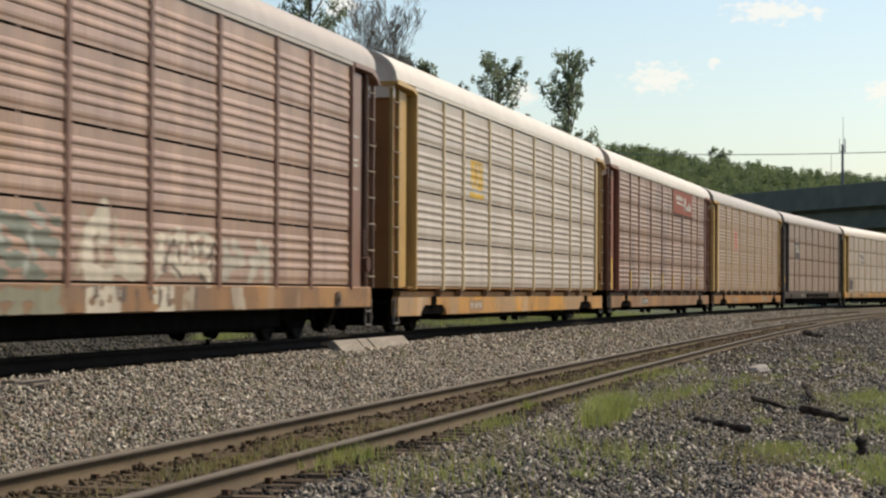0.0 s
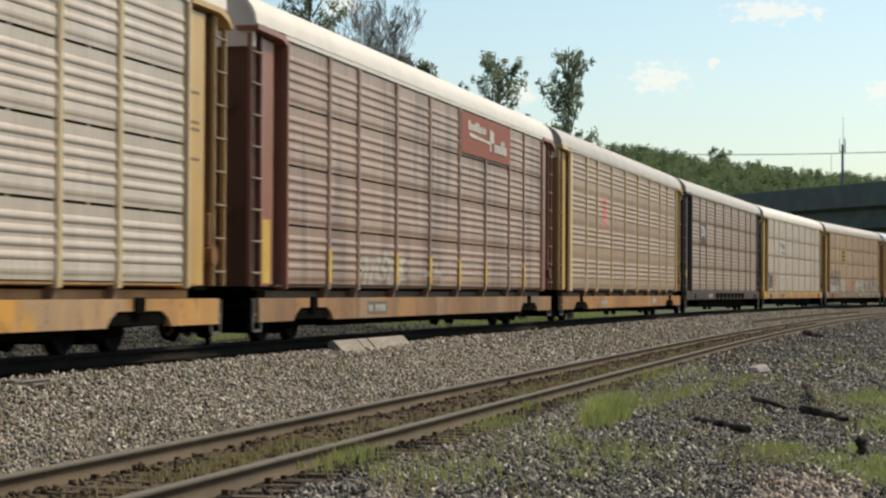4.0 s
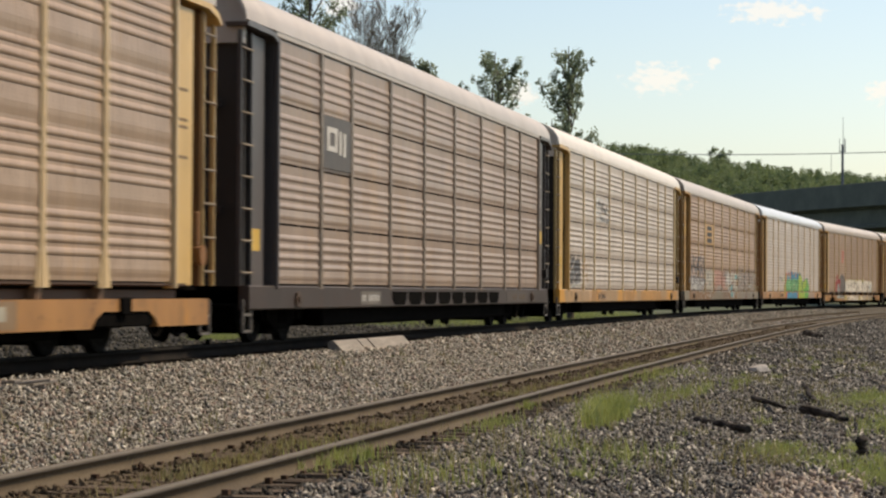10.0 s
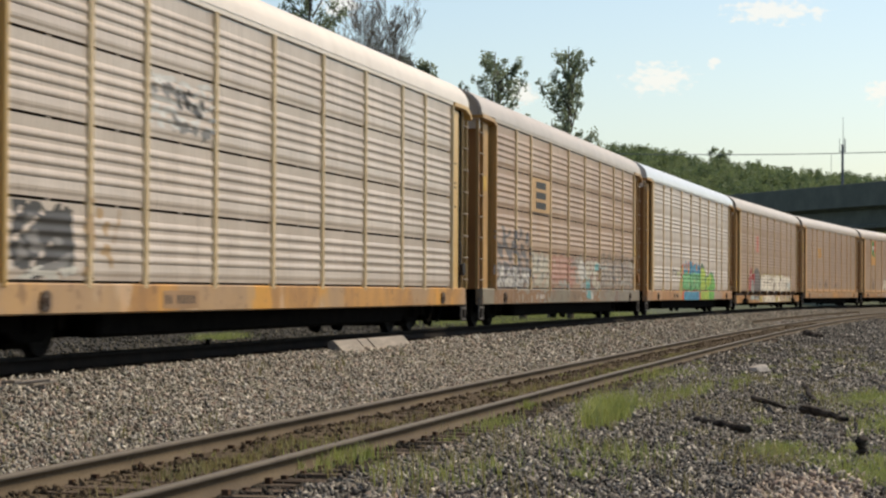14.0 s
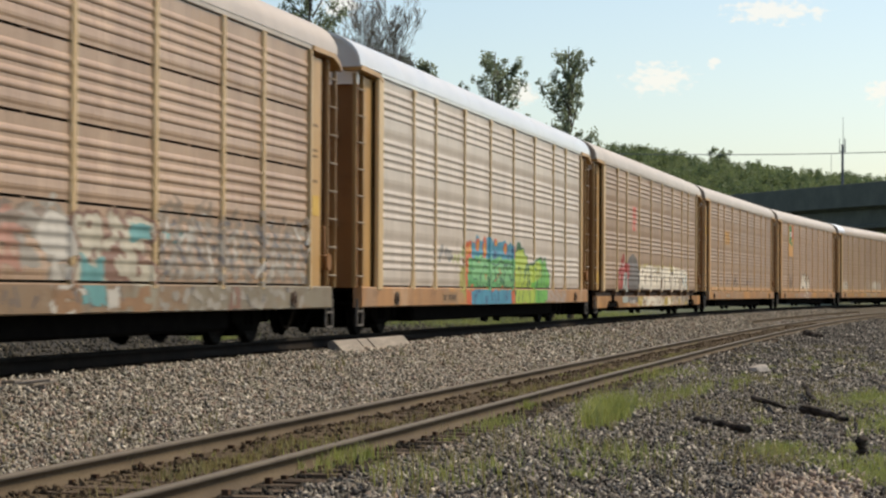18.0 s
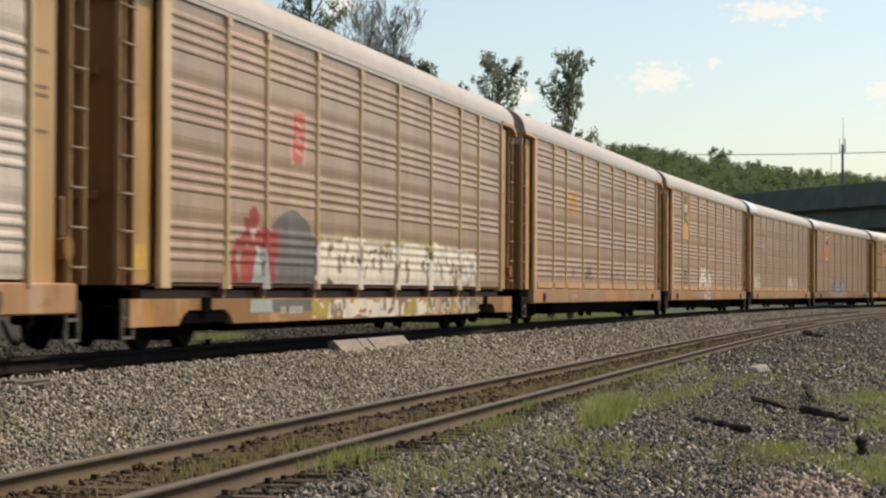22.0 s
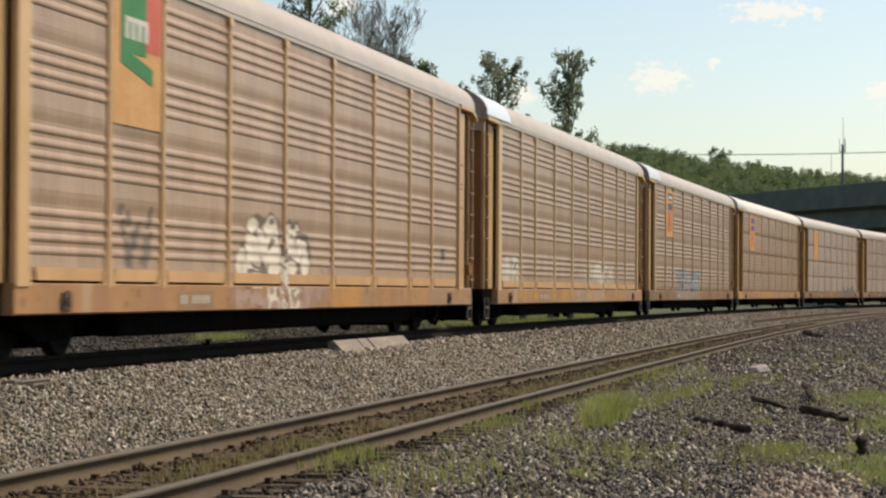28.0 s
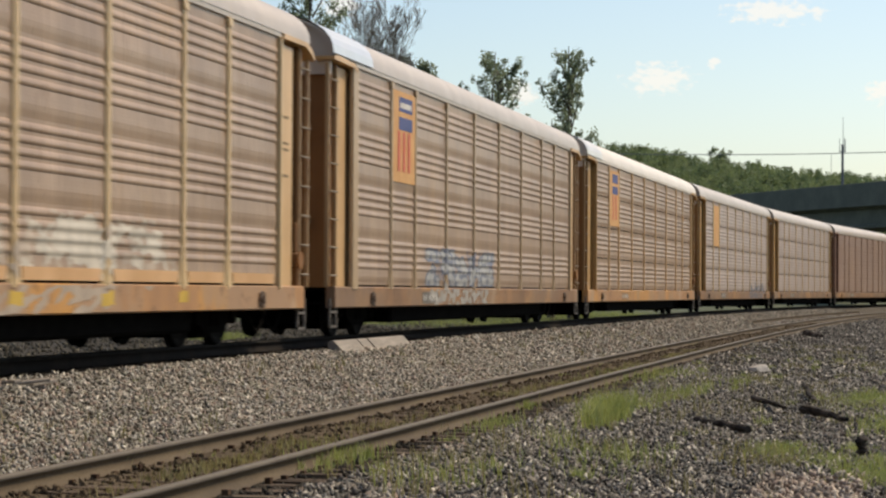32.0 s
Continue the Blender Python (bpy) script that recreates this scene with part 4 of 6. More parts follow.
        idx = np.arange(n * m).reshape(n, m)
        f = np.stack([idx[:-1, :-1], idx[1:, :-1], idx[1:, 1:], idx[:-1, 1:]], -1)[at >= 0]
        used, f = np.unique(f, return_inverse=True)
        me = array_mesh("sprayed_paint", np.stack([X, Y, Z], -1).reshape(-1, 3)[used], f.reshape(-1, 4), self.inks[0])
        for ink in self.inks[1:]:
            me.materials.append(ink)
        me.polygons.foreach_set("material_index", at[at >= 0].astype(np.int32))
        return tagged(part("sprayed_paint", me, None, car), label, kind="stuff")


INKS = {}


def ink(*c):
    """A sprayed colour, dusty and slightly uneven."""
    if c not in INKS:
        INKS[c] = surface("sprayed_ink", c, tone(c, 0.78), 2.2, 30, 0.55, 0.0, 0.2, 0.004, stretch=(1, 1.2, 0.5))
    return INKS[c]


def spray_first(car):
    g = Spray("A", False, -12, 7.6, 0.55, 2.05, 11)
    cream, dim, green, dark = ink(0.64, 0.56, 0.44), ink(0.47, 0.38, 0.28), ink(0.2, 0.21, 0.16), ink(0.17, 0.12, 0.09)
    g.area(green, -12, -1.7, 0.95, 1.75, 0.12, 0.42)
    g.scrawl(ink(0.4, 0.4, 0.34), -12, -1.8, 0.95, 1.7, 30, 0.05, 0.5, 0.6)
    g.area(ink(0.27, 0.25, 0.17), -12, -1.6, 0.5, 0.9, 0.06, 0.3)
    g.area(dim, -1.1, 1.2, 0.95, 1.7, 0.12, 0.5)
    for p, q in (((-0.75, 1.5), (-0.2, 1.88)), ((-0.75, 1.5), (-0.75, 1.05)), ((-0.75, 1.05), (0.0, 1.02)), ((-0.2, 1.5), (-0.2, 1.85)), ((0.3, 1.3), (1.1, 1.28)), ((0.3, 1.12), (1.1, 1.05))):
        g.lay(cream, g.stroke(p, q) + 0.02 * g.wob(14) < 0.1)
    g.area(cream, 1.65, 4.15, 1.0, 1.68, 0.1, 0.3)
    g.scrawl(dark, 1.9, 4.2, 0.95, 1.5, 12, 0.035, 0.3, 0.6)
    g.letters(ink(0.5, 0.44, 0.35), None, 4.5, 6.9, 0.95, 1.65, 2, 0.09)
    for a, b in ((-0.9, 0.3), (1.5, 2.4), (2.7, 3.2), (5.0, 5.6)):
        g.area(cream if b < 3 else dim, a, b, 0.5, 0.9, 0.06, 0.25)
    g.scrawl(dark, -1.0, 3.6, 0.55, 0.9, 14, 0.03, 0.15, 1.0)
    g.build(car, "faded cream and green sprayed signs")


def spray_second(car):
    g = Spray("A", True, -7.1, -4.5, 2.75, 3.9, 31)
    gold, pale = ink(0.7, 0.42, 0.03), ink(0.6, 0.56, 0.5)
    g.area(pale, -6.7, -4.8, 2.95, 3.85, 0.08, 0.3)
    g.area(gold, -6.45, -5.05, 3.14, 3.82, 0.05, 0.12)
    g.scrawl(ink(0.3, 0.2, 0.08), -6.4, -5.1, 3.18, 3.75, 26, 0.014, 0.15, 0.35)
    g.scrawl(pale, -6.4, -5.1, 3.18, 3.7, 8, 0.018, 0.1, 0.3)
    g.area(gold, -6.5, -5.0, 2.94, 3.06, 0.02)
    g.build(car, "yellow painted emblem on a paler patch")


def red_emblem(car, slim, y0, y1):
    g = Spray("B", slim, y0 - 0.3, y1 + 0.3, 2.8, 3.9, 37)
    pale, red, m = ink(0.68, 0.44, 0.35), ink(0.62, 0.12, 0.08), (y0 + y1) / 2
    g.area(pale, y0, y1, 2.9, 3.78, 0.05)
    g.area(red, y0 + 0.09, y1 - 0.09, 2.96, 3.72, 0.04)
    for z in (3.12, 3.34, 3.56):
        g.lay(pale, g.stroke((m - 0.14, z), (m + 0.16, z - 0.05)) + 0.01 * g.wob(18) < 0.03)
    g.build(car, "small faded red painted emblem")


def spray_fourth(car):
    red_emblem(car, True, -6.2, -5.35)


def spray_sixth(car):
    g = Spray("A", False, -11.9, -3.0, 0.96, 3.9, 41)
    black, smoke, shine, rust = ink(0.055, 0.048, 0.042), ink(0.2, 0.185, 0.17), ink(0.66, 0.64, 0.6), ink(0.5, 0.33, 0.17)
    g.area(black, -11.65, -9.75, 1.02, 1.86, 0.1, 0.12)
    g.area(ink(0.6, 0.57, 0.5), -11.4, -9.7, 0.96, 1.08, 0.08, 0.3)
    g.area(smoke, -11.4, -9.8, 1.05, 1.5, 0.12, 0.6)
    g.area(rust, -9.3, -8.2, 1.1, 1.85, 0.2, 0.6)
    # Pale strips: the bare metal's sheen painted in as ink.
    for z in (3.05, 3.2, 3.38, 3.55, 3.68):
        g.area(shine, -7.1, -4.5, z, z + 0.08, 0.05, 0.35)
    g.area(smoke, -7.1, -5.9, 3.42, 3.6, 0.08, 0.35)
    g.area(smoke, -6.2, -4.6, 2.98, 3.14, 0.08, 0.3)
    g.letters(black, None, -6.0, -4.9, 3.25, 3.6, 2, 0.06, 0.03, 0.35)
    g.build(car, "black and grey painted-out patches with painted pale sheen")


def spray_tenth(car):
    g = Spray("B", False, -7.1, 9.0, 0.96, 3.9, 43)
    gold, dark = ink(0.6, 0.31, 0.07), ink(0.17, 0.12, 0.09)
    for z in (3.06, 3.28, 3.5):
        g.letters(gold, None, -6.8, -5.3, z, z + 0.24, 4, 0.05)
    g.area(dark, -4.0, -2.7, 1.15, 1.6, 0.15, 0.5)
    g.scrawl(dark, -3.9, -2.6, 1.1, 1.7, 8, 0.025, 0.4, 0.5)
    g.area(dark, -6.1, -5.8, 1.3, 1.5, 0.08, 0.3)
    g.scrawl(ink(0.25, 0.18, 0.15), 0.2, 3.4, 1.0, 1.6, 9, 0.03, 0.4, 0.5)
    g.area(ink(0.55, 0.44, 0.38), -4.8, -4.5, 1.55, 1.8, 0.08, 0.3)
    g.build(car, "orange painted emblem and dark smudges")


def spray_fifteenth(car):
    g = Spray("A", False, 3.6, 11.2, 0.55, 1.5, 47)
    g.letters(ink(0.2, 0.2, 0.22), None, 4.0, 10.8, 0.56, 1.4, 4, 0.12, 0.04, 0.3)
    g.build(car, "dark grey sprayed letters")


def spray_third(car):
    g = Spray("A", True, -8.2, 10.5, 0.96, 1.75, 23)
    pale, dim = ink(0.52, 0.47, 0.4), ink(0.42, 0.34, 0.28)
    g.area(pale, -7.1, -4.5, 0.97, 1.5, 0.12, 0.5)
    g.area(pale, -4.2, -3.4, 0.97, 1.45, 0.12, 0.5)
    g.area(dim, -3.4, 0.6, 1.0, 1.5, 0.12, 0.66)
    for y in (0.2, 2.2, 4.6, 6.4, 8.0):
        g.lay(dim, (g.stroke((y, 1.46), (y + 1.5, 1.5)) + 0.03 * g.wob(6) < 0.025) | (g.stroke((y, 1.2), (y + 0.6, 1.45)) + 0.02 * g.wob(8) < 0.012))
    g.build(car, "thin pale scrapes and faded sprayed marks")


def spray_seventh(car):
    g = Spray("A", False, -12, 11.9, 0.55, 2.45, 7)
    cream, pink, grey, smoke, teal, brown, white = ink(0.5, 0.45, 0.35), ink(0.41, 0.205, 0.145), ink(0.36, 0.32, 0.27), ink(0.16, 0.14, 0.135), ink(0.13, 0.33, 0.33), ink(0.24, 0.13, 0.09), ink(0.58, 0.54, 0.48)
    dust_brown = ink(0.25, 0.19, 0.145)
    g.area(smoke, -12, -7.4, 1.1, 2.3, 0.2, 0.45)
    g.letters(white, smoke, -11.8, -7.4, 0.95, 1.5, 4, 0.08, 0.05, 0.25)
    g.area(cream, -7.2, -4.5, 0.95, 1.86, 0.1, 0.25)
    g.scrawl(smoke, -7.1, -4.6, 1.0, 1.8, 14, 0.03, 0.3, 0.4)
    g.area(pink, -4.3, -0.1, 1.0, 1.82, 0.1, 0.22)
    g.area(ink(0.46, 0.26, 0.19), -4.0, -1.6, 1.3, 1.75, 0.15, 0.45)
    g.area(grey, -3.0, -1.3, 0.95, 1.14, 0.08, 0.2)
    g.area(dust_brown, -0.9, 1.0, 1.45, 1.86, 0.14, 0.35)
    g.area(grey, -0.1, 1.4, 1.0, 1.8, 0.14, 0.35)
    g.oval(white, 0.9, 1.5, 0.55, 0.25)
    g.area(white, 0.75, 1.75, 0.6, 1.75, 0.14, 0.42)
    g.letters(cream, brown, 1.5, 4.3, 0.95, 1.9, 3, 0.12, 0.05, 0.15)
    g.area(brown, 2.5, 3.0, 0.95, 1.4, 0.08, 0.25)
    g.area(teal, 1.75, 2.5, 0.62, 1.22, 0.08, 0.12)
    g.area(teal, 3.4, 4.2, 1.42, 1.7, 0.08, 0.2)
    g.area(teal, 4.7, 5.5, 1.5, 1.72, 0.08, 0.35)
    dust, rusty = ink(0.3, 0.23, 0.17), ink(0.3, 0.165, 0.08)
    g.area(dust, 4.45, 11.8, 1.0, 2.0, 0.16, 0.36)
    g.area(smoke, 4.6, 11.6, 1.1, 1.8, 0.16, 0.72)
    g.letters(grey, None, 4.5, 11.8, 0.95, 1.85, 6, 0.06, 0.05, 0.5)
    g.scrawl(white, 4.4, 11.8, 1.0, 1.9, 14, 0.03, 0.4, 0.5)
    g.area(rusty, -12, -5.4, 0.5, 0.9, 0.1, 0.25)
    g.area(rusty, -5.6, -4.3, 0.5, 0.9, 0.14, 0.55)
    g.area(rusty, 0.8, 1.7, 0.5, 0.9, 0.06, 0.2)
    g.area(white, 2.6, 3.1, 0.62, 0.9, 0.08, 0.4)
    g.area(rusty, 3.0, 4.2, 0.5, 0.85, 0.1, 0.35)
    g.area(grey, 4.6, 11.8, 0.5, 0.9, 0.1, 0.62)
    g.area(brown, 7.6, 8.1, 0.5, 0.9, 0.06, 0.15)
    g.scrawl(smoke, -4.3, 11.0, 0.55, 0.88, 16, 0.02, 0.2, 0.6)
    g.build(car, "faded pink, grey and teal sprayed paint")


def spray_eighth(car):
    g = Spray("B", False, -7.2, 9.8, 0.55, 2.2, 8)
    red, blue, navy, green, leaf, lime, deep, gold = ink(0.6, 0.12, 0.035), ink(0.065, 0.29, 0.42), ink(0.05, 0.11, 0.22), ink(0.12, 0.4, 0.14), ink(0.2, 0.48, 0.2), ink(0.42, 0.54, 0.07), ink(0.035, 0.13, 0.06), ink(0.66, 0.38, 0.05)
    g.area(ink(0.26, 0.25, 0.24), -6.9, -5.5, 1.55, 1.95, 0.12, 0.45)
    g.area(ink(0.5, 0.5, 0.24), -5.6, -4.5, 1.5, 1.85, 0.1, 0.3)
    g.area(ink(0.5, 0.44, 0.14), -4.7, -4.2, 0.75, 1.4, 0.1, 0.1)
    g.lay(red, (g.Y > -4.35 + 0.35 * np.abs(g.Z - 1.2)) & (g.Y < 1.75) & (g.Z < 1.95) & (g.Z > 0.5) & (g.wob(5) > -1.1))
    g.lay(None, (g.Z > 1.72 + 0.12 * g.wob(4)) & (g.Y < -3.4))
    g.area(blue, -3.55, 1.45, 1.5, 2.02, 0.1)
    for y, z, h in ((-4.0, 1.75, 0.2), (-3.7, 1.82, 0.16), (-2.85, 1.9, 0.15), (-2.05, 1.85, 0.26), (-0.75, 2.0, 0.1), (0.45, 1.88, 0.14)):
        g.oval(red, y, z, 0.22, h)
        g.oval(gold, y + 0.03, z - 0.02, 0.1, h * 0.55)
    g.area(navy, -1.0, -0.65, 1.6, 1.82, 0.02)
    g.scrawl(navy, 0.3, 1.4, 1.5, 1.85, 5, 0.035, 0.1, 0.6)
    g.area(green, -3.85, 1.5, 0.93, 1.62, 0.08)
    g.area(leaf, -3.2, 1.4, 1.36, 1.6, 0.08, 0.3)
    g.letters(leaf, deep, -3.5, 1.4, 0.98, 1.58, 5, 0.1, 0.04)
    g.scrawl(deep, -3.3, 1.5, 1.0, 1.5, 14, 0.045, 0.12, 0.35)
    g.scrawl(red, -2.8, 1.2, 1.05, 1.55, 5, 0.03, 0.1, 0.2)
    g.area(blue, -3.6, 1.2, 0.5, 0.9, 0.05)
    g.scrawl(navy, -3.5, 1.0, 0.56, 0.86, 12, 0.045, 0.1, 0.9)
    g.lay(deep, (g.stroke((1.75, 0.9), (2.2, 1.9)) < 0.14) | (g.stroke((2.4, 1.8), (3.6, 1.3)) < 0.13))
    g.area(lime, 1.75, 4.5, 0.56, 1.5, 0.1)
    g.oval(lime, 2.5, 1.65, 0.8, 0.24, 0.3)
    g.oval(ink(0.16, 0.47, 0.08), 5.3, 1.1, 1.2, 0.6, 0.35)
    g.oval(lime, 4.8, 1.38, 0.7, 0.26, 0.25)
    g.area(ink(0.16, 0.47, 0.08), 4.4, 6.0, 0.55, 1.0, 0.1)
    g.area(lime, 1.8, 4.4, 0.55, 0.9, 0.08)
    g.rim(deep, (lime, ink(0.16, 0.47, 0.08), deep), 2, 1.65, 7.0)
    g.rim(ink(0.58, 0.56, 0.5), (deep, lime, ink(0.16, 0.47, 0.08)), 2, 1.65, 7.0)
    for y, lean in ((2.1, 0.5), (2.6, 0.6), (3.4, 0.1), (3.7, -0.1), (4.4, 0.2), (5.0, -0.2), (5.4, 0.1), (5.8, 0.2)):
        g.lay(deep, g.stroke((y, 0.6 + 0.05 * lean), (y + lean, 1.45)) + 0.02 * g.wob(10) < 0.022)
    g.scrawl(deep, 2.0, 6.2, 0.62, 1.5, 14, 0.03, 0.25, 0.3)
    g.area(ink(0.5, 0.4, 0.34), 6.4, 9.3, 0.56, 0.88, 0.12, 0.42)
    g.build(car, "bright green, blue and orange sprayed letters")


def spray_ninth(car):
    g = Spray("B", True, -9.4, 9.8, 0.36, 2.3, 9)
    red, white, grey, pale, gold, dark, blue = ink(0.36, 0.04, 0.03), ink(0.66, 0.62, 0.55), ink(0.165, 0.145, 0.13), ink(0.42, 0.46, 0.42), ink(0.46, 0.33, 0.05), ink(0.13, 0.1, 0.08), ink(0.33, 0.43, 0.47)
    dome = ((g.Y + 5.8) / 1.45) ** 2 + ((g.Z - 1.35) / 0.78) ** 2 < 1 + 0.05 * g.wob(5)
    g.lay(grey, dome | ((g.Y > -7.2) & (g.Y < -4.42) & (g.Z < 1.4) & (g.Z > 0.5)))
    g.oval(red, -7.9, 1.95, 0.26, 0.17)
    g.area(red, -8.95, -6.75, 1.55, 1.8, 0.12)
    g.area(red, -8.3, -6.55, 1.4, 1.75, 0.2)
    g.lay(red, (g.Y > -9.0 - 0.2 * (1.4 - g.Z)) & (g.Y < -6.5 + 0.3 * (1.3 - g.Z)) & (g.Z < 1.5) & (g.Z > 0.93) & (g.wob(6) > -0.75))
    g.area(ink(0.5, 0.07, 0.04), -8.6, -8.2, 1.0, 1.35, 0.1, 0.3)
    g.lay(pale, (np.abs(g.Y + 7.55) < 0.24 + 0.4 * (1.45 - g.Z)) & (g.Z < 1.52 + 0.05 * g.wob(8)) & (g.Z > 0.5))
    g.scrawl(dark, -7.8, -7.3, 0.95, 1.45, 4, 0.022, 0.1, 0.6)
    g.scrawl(white, -8.3, -7.7, 1.6, 1.75, 3, 0.03, 0.1, 0.8)
    chalk, worn_white, umber = ink(0.82, 0.735, 0.6), ink(0.6, 0.5, 0.38), ink(0.27, 0.185, 0.12)
    g.area(ink(0.5, 0.42, 0.16), -4.4, 6.2, 1.3, 1.82, 0.07, 0.42)
    g.area(dark, -4.4, 9.0, 0.95, 1.62, 0.06, 0.25)
    g.letters(chalk, None, -4.35, 9.0, 0.9, 1.84, 8, 0.2)
    g.letters(chalk, None, -4.2, 6.4, 0.9, 1.8, 7, 0.19)
    g.area(worn_white, 6.3, 9.0, 0.95, 1.5, 0.12, 0.55)
    g.area(blue, 7.4, 8.9, 1.0, 1.45, 0.12, 0.62)
    g.scrawl(umber, -4.0, 7.0, 0.96, 1.4, 15, 0.075, 0.12, 0.75)
    g.scrawl(umber, -3.9, 6.8, 1.35, 1.62, 8, 0.06, 0.1, 1.0)
    g.scrawl(dark, -3.9, 8.8, 1.02, 1.6, 12, 0.03, 0.25, 0.45)
    g.area(chalk, -4.7, 4.6, 0.36, 0.71, 0.05, 0.12)
    g.area(worn_white, 4.6, 9.3, 0.36, 0.71, 0.1, 0.4)
    for y, w in ((-4.7, 1.0), (1.9, 1.1), (3.9, 0.5), (6.2, 0.5), (8.3, 0.7)):
        g.area(gold, y, y + w, 0.36, 0.71, 0.08, 0.12)
    g.scrawl(umber, -4.0, 9.2, 0.36, 0.7, 14, 0.07, 0.12, 0.9)
    g.scrawl(grey, 3.5, 9.2, 0.36, 0.7, 12, 0.06, 0.2, 0.8)
    g.build(car, "white, red and grey sprayed letters")
    red_emblem(car, True, -5.9, -5.05)


def spray_eleventh(car):
    g = Spray("B", False, -9.2, 10.8, 0.55, 2.1, 13)
    white, dark, pink = ink(0.82, 0.73, 0.6), ink(0.2, 0.15, 0.11), ink(0.5, 0.33, 0.27)
    g.area(pink, -4.2, 1.2, 0.56, 1.15, 0.14, 0.4)
    for y, z, ry, rz in ((-3.4, 1.2, 0.55, 0.3), (-2.9, 1.55, 0.6, 0.36), (-2.2, 1.72, 0.45, 0.26), (-2.0, 1.25, 0.45, 0.35), (-1.0, 1.65, 0.45, 0.3), (-0.5, 1.35, 0.5, 0.36), (-1.1, 1.1, 0.5, 0.22), (-3.0, 1.0, 0.6, 0.12)):
        g.oval(dark, y + 0.06, z + 0.03, ry * 1.1, rz * 1.12, 0.3)
        g.oval(white, y, z, ry, rz, 0.35)
    for y, z in ((-2.75, 1.82), (-2.15, 1.92), (-0.95, 1.88), (-0.4, 1.7), (-1.55, 1.45), (-3.3, 1.12), (-2.6, 1.2), (-0.7, 1.12)):
        g.oval(dark, y, z, 0.14, 0.055, 0.3)
    g.scrawl(dark, -3.6, -0.2, 1.0, 1.8, 22, 0.016, 0.3, 0.25)
    g.area(white, -2.4, -0.6, 0.55, 0.9, 0.1, 0.5)
    g.scrawl(dark, -2.4, -0.4, 0.56, 0.9, 8, 0.02, 0.2, 0.8)
    g.scrawl(ink(0.2, 0.15, 0.115), -8.95, -7.7, 1.15, 1.9, 12, 0.05, 0.3, 0.5)
    g.area(ink(0.13, 0.1, 0.08), 10.2, 10.55, 1.5, 1.75, 0.03)
    g.build(car, "white lumpy sprayed letters with dark rims")


def spray_twelfth(car):
    g = Spray("B", False, -11.9, 8.2, 0.55, 2.0, 17)
    white, dim, gold = ink(0.6, 0.53, 0.43), ink(0.47, 0.37, 0.28), ink(0.62, 0.4, 0.06)
    g.oval(white, -11.1, 1.35, 0.5, 0.36, 0.3)
    g.area(white, -11.6, -9.5, 0.96, 1.55, 0.14, 0.28)
    g.oval(white, -10.0, 1.5, 0.45, 0.2, 0.3)
    g.scrawl(ink(0.06, 0.05, 0.045), -10.4, -9.9, 1.35, 1.6, 7, 0.022, 0.3, 0.6)
    g.area(dim, -1.4, 1.3, 0.95, 1.35, 0.14, 0.55)
    g.area(dim, 0.4, 7.0, 0.95, 1.7, 0.2, 0.55)
    g.letters(white, None, 1.6, 6.4, 0.95, 1.8, 3, 0.12, 0.04, 0.5)
    g.oval(white, 3.6, 1.45, 0.9, 0.26, 0.5)
    g.scrawl(white, 0.6, 7.0, 0.95, 1.6, 22, 0.04, 0.3, 0.5)
    g.area(dim, -1.6, 4.4, 0.56, 0.88, 0.1, 0.5)
    for y in (-9.25, -7.25, -4.35, -1.45, 1.45, 4.35, 7.25):
        g.area(gold, y - 0.2, y + 0.22, 0.66, 0.82, 0.03)
    g.build(car, "faded white sprayed letters and yellow reflective patches")


def spray_thirteenth(car):
    g = Spray("B", False, -6.6, 1.2, 0.55, 1.9, 19)
    g.letters(ink(0.4, 0.39, 0.37), ink(0.15, 0.16, 0.2), -6.3, 0.9, 0.95, 1.72, 5, 0.09, 0.05, 0.2)
    g.scrawl(ink(0.13, 0.15, 0.22), -6.2, 0.8, 0.95, 1.7, 20, 0.03, 0.2, 0.5)
    g.area(ink(0.4, 0.36, 0.31), -5.8, 0.2, 0.56, 0.88, 0.1, 0.45)
    g.build(car, "blue-grey sprayed letters")


def mk(name, kind, label, panel, post, sill, roof, end, wall, **k):
    return dict(name=name, kind=kind, label=label, panel=panel, post=post, sill=sill, roof=roof, end=end, wall=wall, **k)


